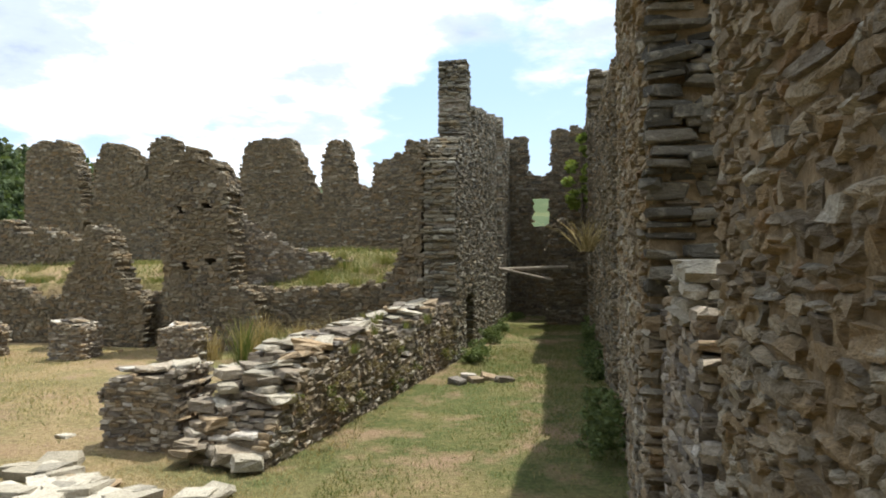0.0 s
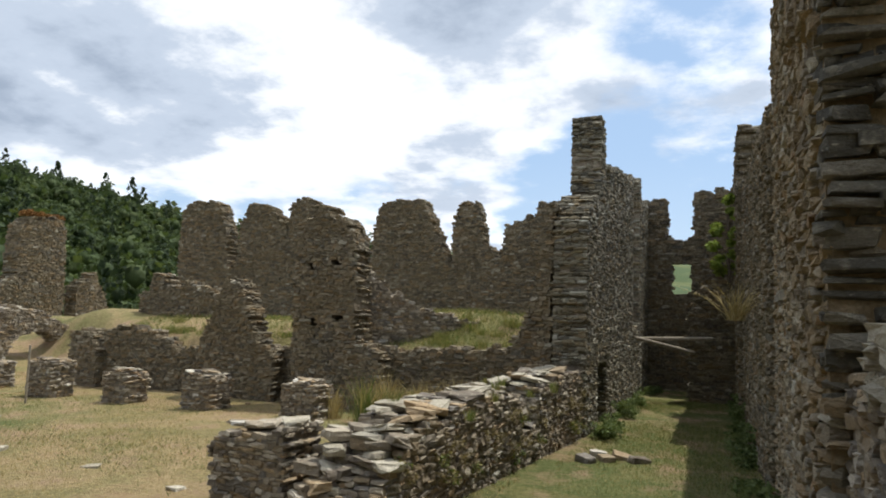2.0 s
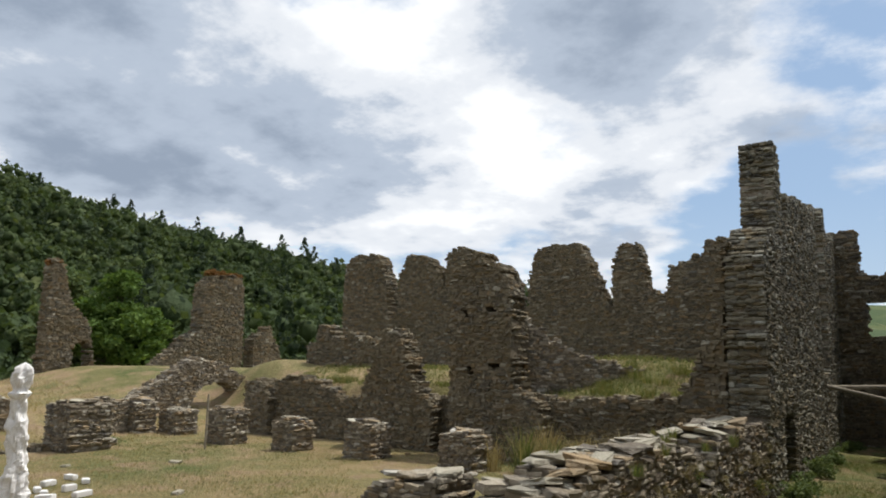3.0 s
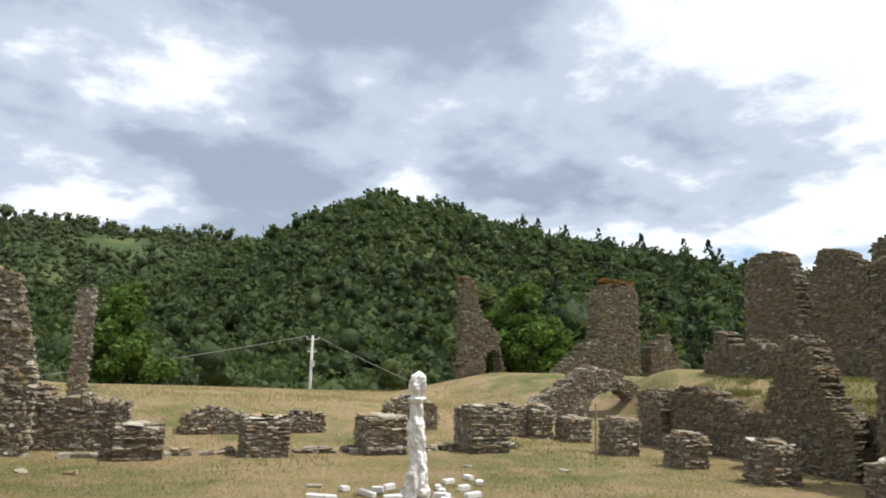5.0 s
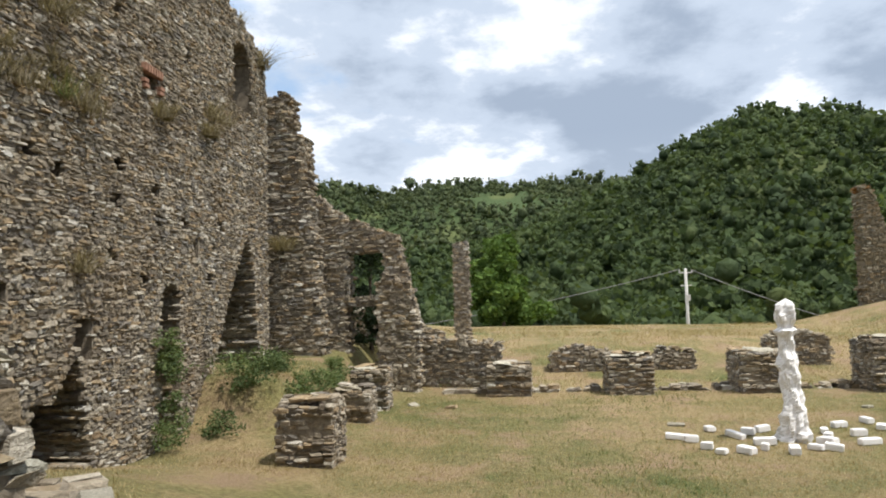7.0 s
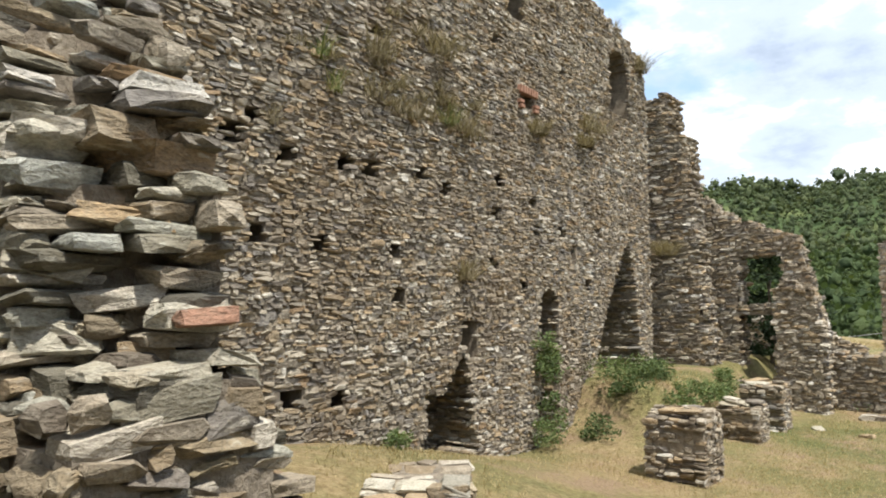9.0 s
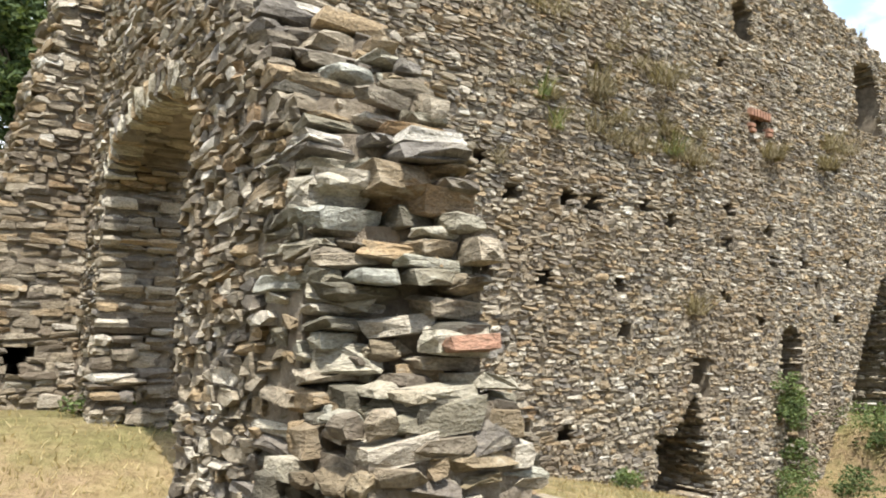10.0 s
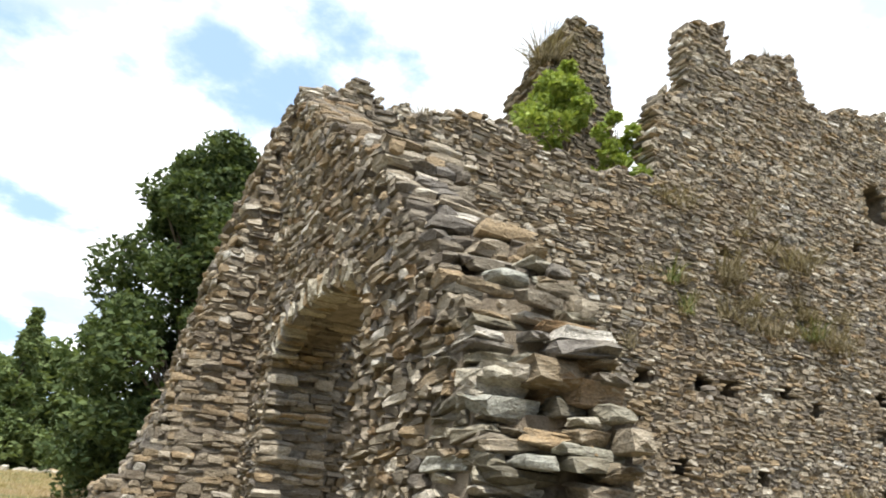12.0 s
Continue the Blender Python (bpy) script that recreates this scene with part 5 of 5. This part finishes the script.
def meadow(name, n, box, height, material, label, seed, patchy=0.0):
    """Short blades spread over a stretch of ground."""
    rng = np.random.RandomState(seed)
    x, y = rng.uniform(box[0], box[1], n), rng.uniform(box[2], box[3], n)
    keep = wave(x, y, 1.1, seed) + rng.normal(0, 0.25, n) > patchy
    x, y = x[keep], y[keep]
    n = len(x)
    a = rng.uniform(0, 6.28, n)
    H = height * rng.uniform(0.4, 1.2, n)
    base = np.c_[x, y, ground_height(x, y) - 0.01]
    side = np.c_[np.cos(a), np.sin(a), np.zeros(n)] * (0.004 + 0.04 * height)
    tip = base + np.c_[rng.normal(0, 0.5, n) * H, rng.normal(0, 0.5, n) * H, H]
    V = np.stack([base - side, base + side, tip], 1).reshape(-1, 3)
    tagged(link_mesh(name, V, np.arange(3 * n).reshape(-1, 3), material), label, "grass", kind="stuff")


meadow("grass", 60000, (-2.6, 0.5, 4.5, 24), 0.06, M_GRASS, "short green and yellow grass in the passage", 301)
meadow("grass", 110000, (-17.5, -2.8, 0.5, 16.5), 0.05, M_STRAW, "dry straw grass of the court", 302, -0.1)
meadow("grass", 34000, (-17.5, -2.8, 0.5, 16.5), 0.08, M_GRASS, "green tufts in the dry grass of the court", 303, 0.22)
meadow("grass", 36000, (-16, -0.5, -2.4, 2.0), 0.06, M_STRAW, "dry grass at the foot of the long wall", 304, 0.0)
meadow("grass", 30000, (-34, -18, -1, 17), 0.13, M_STRAW, "dry grass of the bank past the court", 305, -0.1)
meadow("grass", 46000, (-18, -3.6, 17.8, 25), 0.16, M_GRASS, "grass on the terrace", 306, -0.2)
meadow("grass", 60000, (-3, 9, -27, -2.5), 0.10, M_STRAW, "dry grass of the meadow behind the wall", 307, -0.2)


# ---- lichen caps on the far piers ----
def cap(x, y, z, w, d, label, seed):
    rng = np.random.RandomState(seed)
    V, F = leaf_cloud(np.c_[rng.uniform(-w, w, 26) / 2, rng.uniform(-d, d, 26) / 2, rng.uniform(0, 0.1, 26)], np.full(26, 0.16), 1500, 0.06, rng)
    tagged(link_mesh("lichen", V + np.array([x, y, z]), F, M_LICHEN), label, "lichen")


cap(-30.4, 25.6, 6.55, 0.8, 2.0, "rust-orange lichen and moss on the broad pier", 1)
cap(-32.9, 18.1, 6.35, 0.5, 0.4, "rust-orange lichen on the slender remnant", 2)


# ---- woods on the slopes ----
def ico_sphere():
    bm = bmesh.new()
    bmesh.ops.create_icosphere(bm, subdivisions=1, radius=1)
    V = np.array([v.co[:] for v in bm.verts])
    F = np.array([[v.index for v in f.verts] for f in bm.faces])
    bm.free()
    return V, F


def far_woods(name, az0, az1, r0, r1, spacing, size, material, label, seed, leaves=60, cone=False, thin=0.0, leaf=0.13, glade=None, lumps=3):
    """Trees as loose heaps of leaf clumps, with crowns that touch."""
    rng = np.random.RandomState(seed)
    P = []
    r = r0
    while r < r1:
        n = max(1, int(radians(az1 - az0) * r / spacing))
        az = np.radians(np.linspace(az0, az1, n) + rng.uniform(-0.5, 0.5, n) * (az1 - az0) / n)
        rr = r + rng.uniform(-0.5, 0.5, n) * spacing
        P.append(np.c_[-np.sin(az) * rr, np.cos(az) * rr])
        r += spacing * 0.9
    P = np.concatenate(P)
    P = P[rng.uniform(0, 1, len(P)) > thin + 0.25 * np.clip(wave(P[:, 0], P[:, 1], 0.05, 5) * 2 - 0.3, 0, 1)]
    if glade:                                 # a clearing: bearing, distance, and half widths of it
        pa, pr = np.degrees(np.arctan2(-P[:, 0], P[:, 1])), np.hypot(P[:, 0], P[:, 1])
        P = P[((pa - glade[0]) / glade[2]) ** 2 + ((pr - glade[1]) / glade[3]) ** 2 > rng.uniform(0.05, 1.8, len(P))]
    n = len(P)
    S = size * np.clip(rng.lognormal(-0.08, 0.38, n), 0.4, 2.0)
    c = np.c_[P, ground_height(P[:, 0], P[:, 1]) + S * (0.1 if cone else 0.45)]
    d = rng.normal(0, 1, (n, leaves, 3))
    d /= np.linalg.norm(d, axis=2, keepdims=True)
    # each crown is a few lumps of foliage
    off = np.clip(rng.normal(0, 0.4, (n, lumps, 3)), -0.7, 0.7) * (1, 1, 1.6)
    rad = rng.uniform(0.38, 0.72, (n, lumps, 1))
    if cone:
        f = rng.uniform(0, 1, (n, leaves, 1))
        p = np.concatenate([d[..., :2] * 1.15 * (1.05 - f), f * 3.0], 2)
    else:
        d[..., 2] = np.where(d[..., 2] < -0.35, -d[..., 2], d[..., 2])
        own = rng.randint(0, lumps, (n, leaves))
        row = np.arange(n)[:, None]
        p = off[row, own] + d * rad[row, own] * rng.uniform(0.75, 1.12, (n, leaves, 1))
    p = (p * S[:, None, None] + c[:, None, :]).reshape(-1, 3)
    nrm = (d * (1, 1, 0.8) + rng.normal(0, 0.75, d.shape)).reshape(-1, 3)
    nrm /= np.linalg.norm(nrm, axis=1, keepdims=True)
    a = np.cross(nrm, rng.normal(0, 1, nrm.shape))
    a /= np.linalg.norm(a, axis=1, keepdims=True)
    b = np.cross(nrm, a)
    k = (np.repeat(S, leaves) * (0.15 if cone else leaf) * rng.uniform(0.5, 1.5, len(p)))[:, None]
    V = np.stack([p - a * k, p - b * k * 0.8, p + a * k, p + b * k * 0.8], 1).reshape(-1, 3)
    F = np.arange(len(V)).reshape(-1, 4).tolist()
    if not cone:                              # the dense inside of the crowns
        T, Fc = ico_sphere()
        W = T[None, None] * rad[:, :, None] * rng.uniform(0.42, 0.82, (n, lumps, len(T), 1)) + off[:, :, None]
        W = W * S[:, None, None, None] + c[:, None, None, :]
        F += (Fc[None] + len(V) + (np.arange(n * lumps) * len(T))[:, None, None]).reshape(-1, 3).tolist()
        V = np.concatenate([V, W.reshape(-1, 3)])
    tagged(link_mesh(name, V, F, material, smooth=True), label, "woods", kind="stuff")


far_woods("woods", 24, 110, 76, 302, 2.95, 2.1, M_WOOD, "dense mixed green woods covering the hillside", 401, leaves=34, leaf=0.19, lumps=3)
far_woods("woods", 40, 66, 120, 290, 9, 1.9, M_PINE, "dark conifers standing out of the hillside woods", 402, leaves=110, cone=True, thin=0.45)
far_woods("woods", 37, 59, 288, 304, 6, 2.1, M_PINE, "dark conifers along the crest of the hill", 412, leaves=160, cone=True, thin=0.6)
far_woods("woods", 72, 116, 420, 708, 6.2, 4.2, M_FAR_HAZE, "distant wooded ridge", 403, leaves=26, thin=0.03, leaf=0.17, glade=(89, 590, 3.5, 40))
far_woods("woods", 5, 45, 250, 340, 8, 3.6, M_FAR_HAZE, "distant woods behind the ruins", 404, leaves=20, leaf=0.17)
far_woods("woods", 112, 200, 60, 120, 6.0, 3.2, M_WOOD, "woods behind the meadow", 405, leaves=260, leaf=0.075, lumps=5)
far_woods("woods", 174, 202, 38, 56, 4.0, 2.6, M_WOOD, "green trees at the top of the meadow", 407, leaves=1300, leaf=0.055, lumps=6)
far_woods("woods", 50, 108, 50, 74, 4.0, 2.5, M_WOOD, "bushy trees along the valley's edge", 406, leaves=220, leaf=0.075, lumps=5)
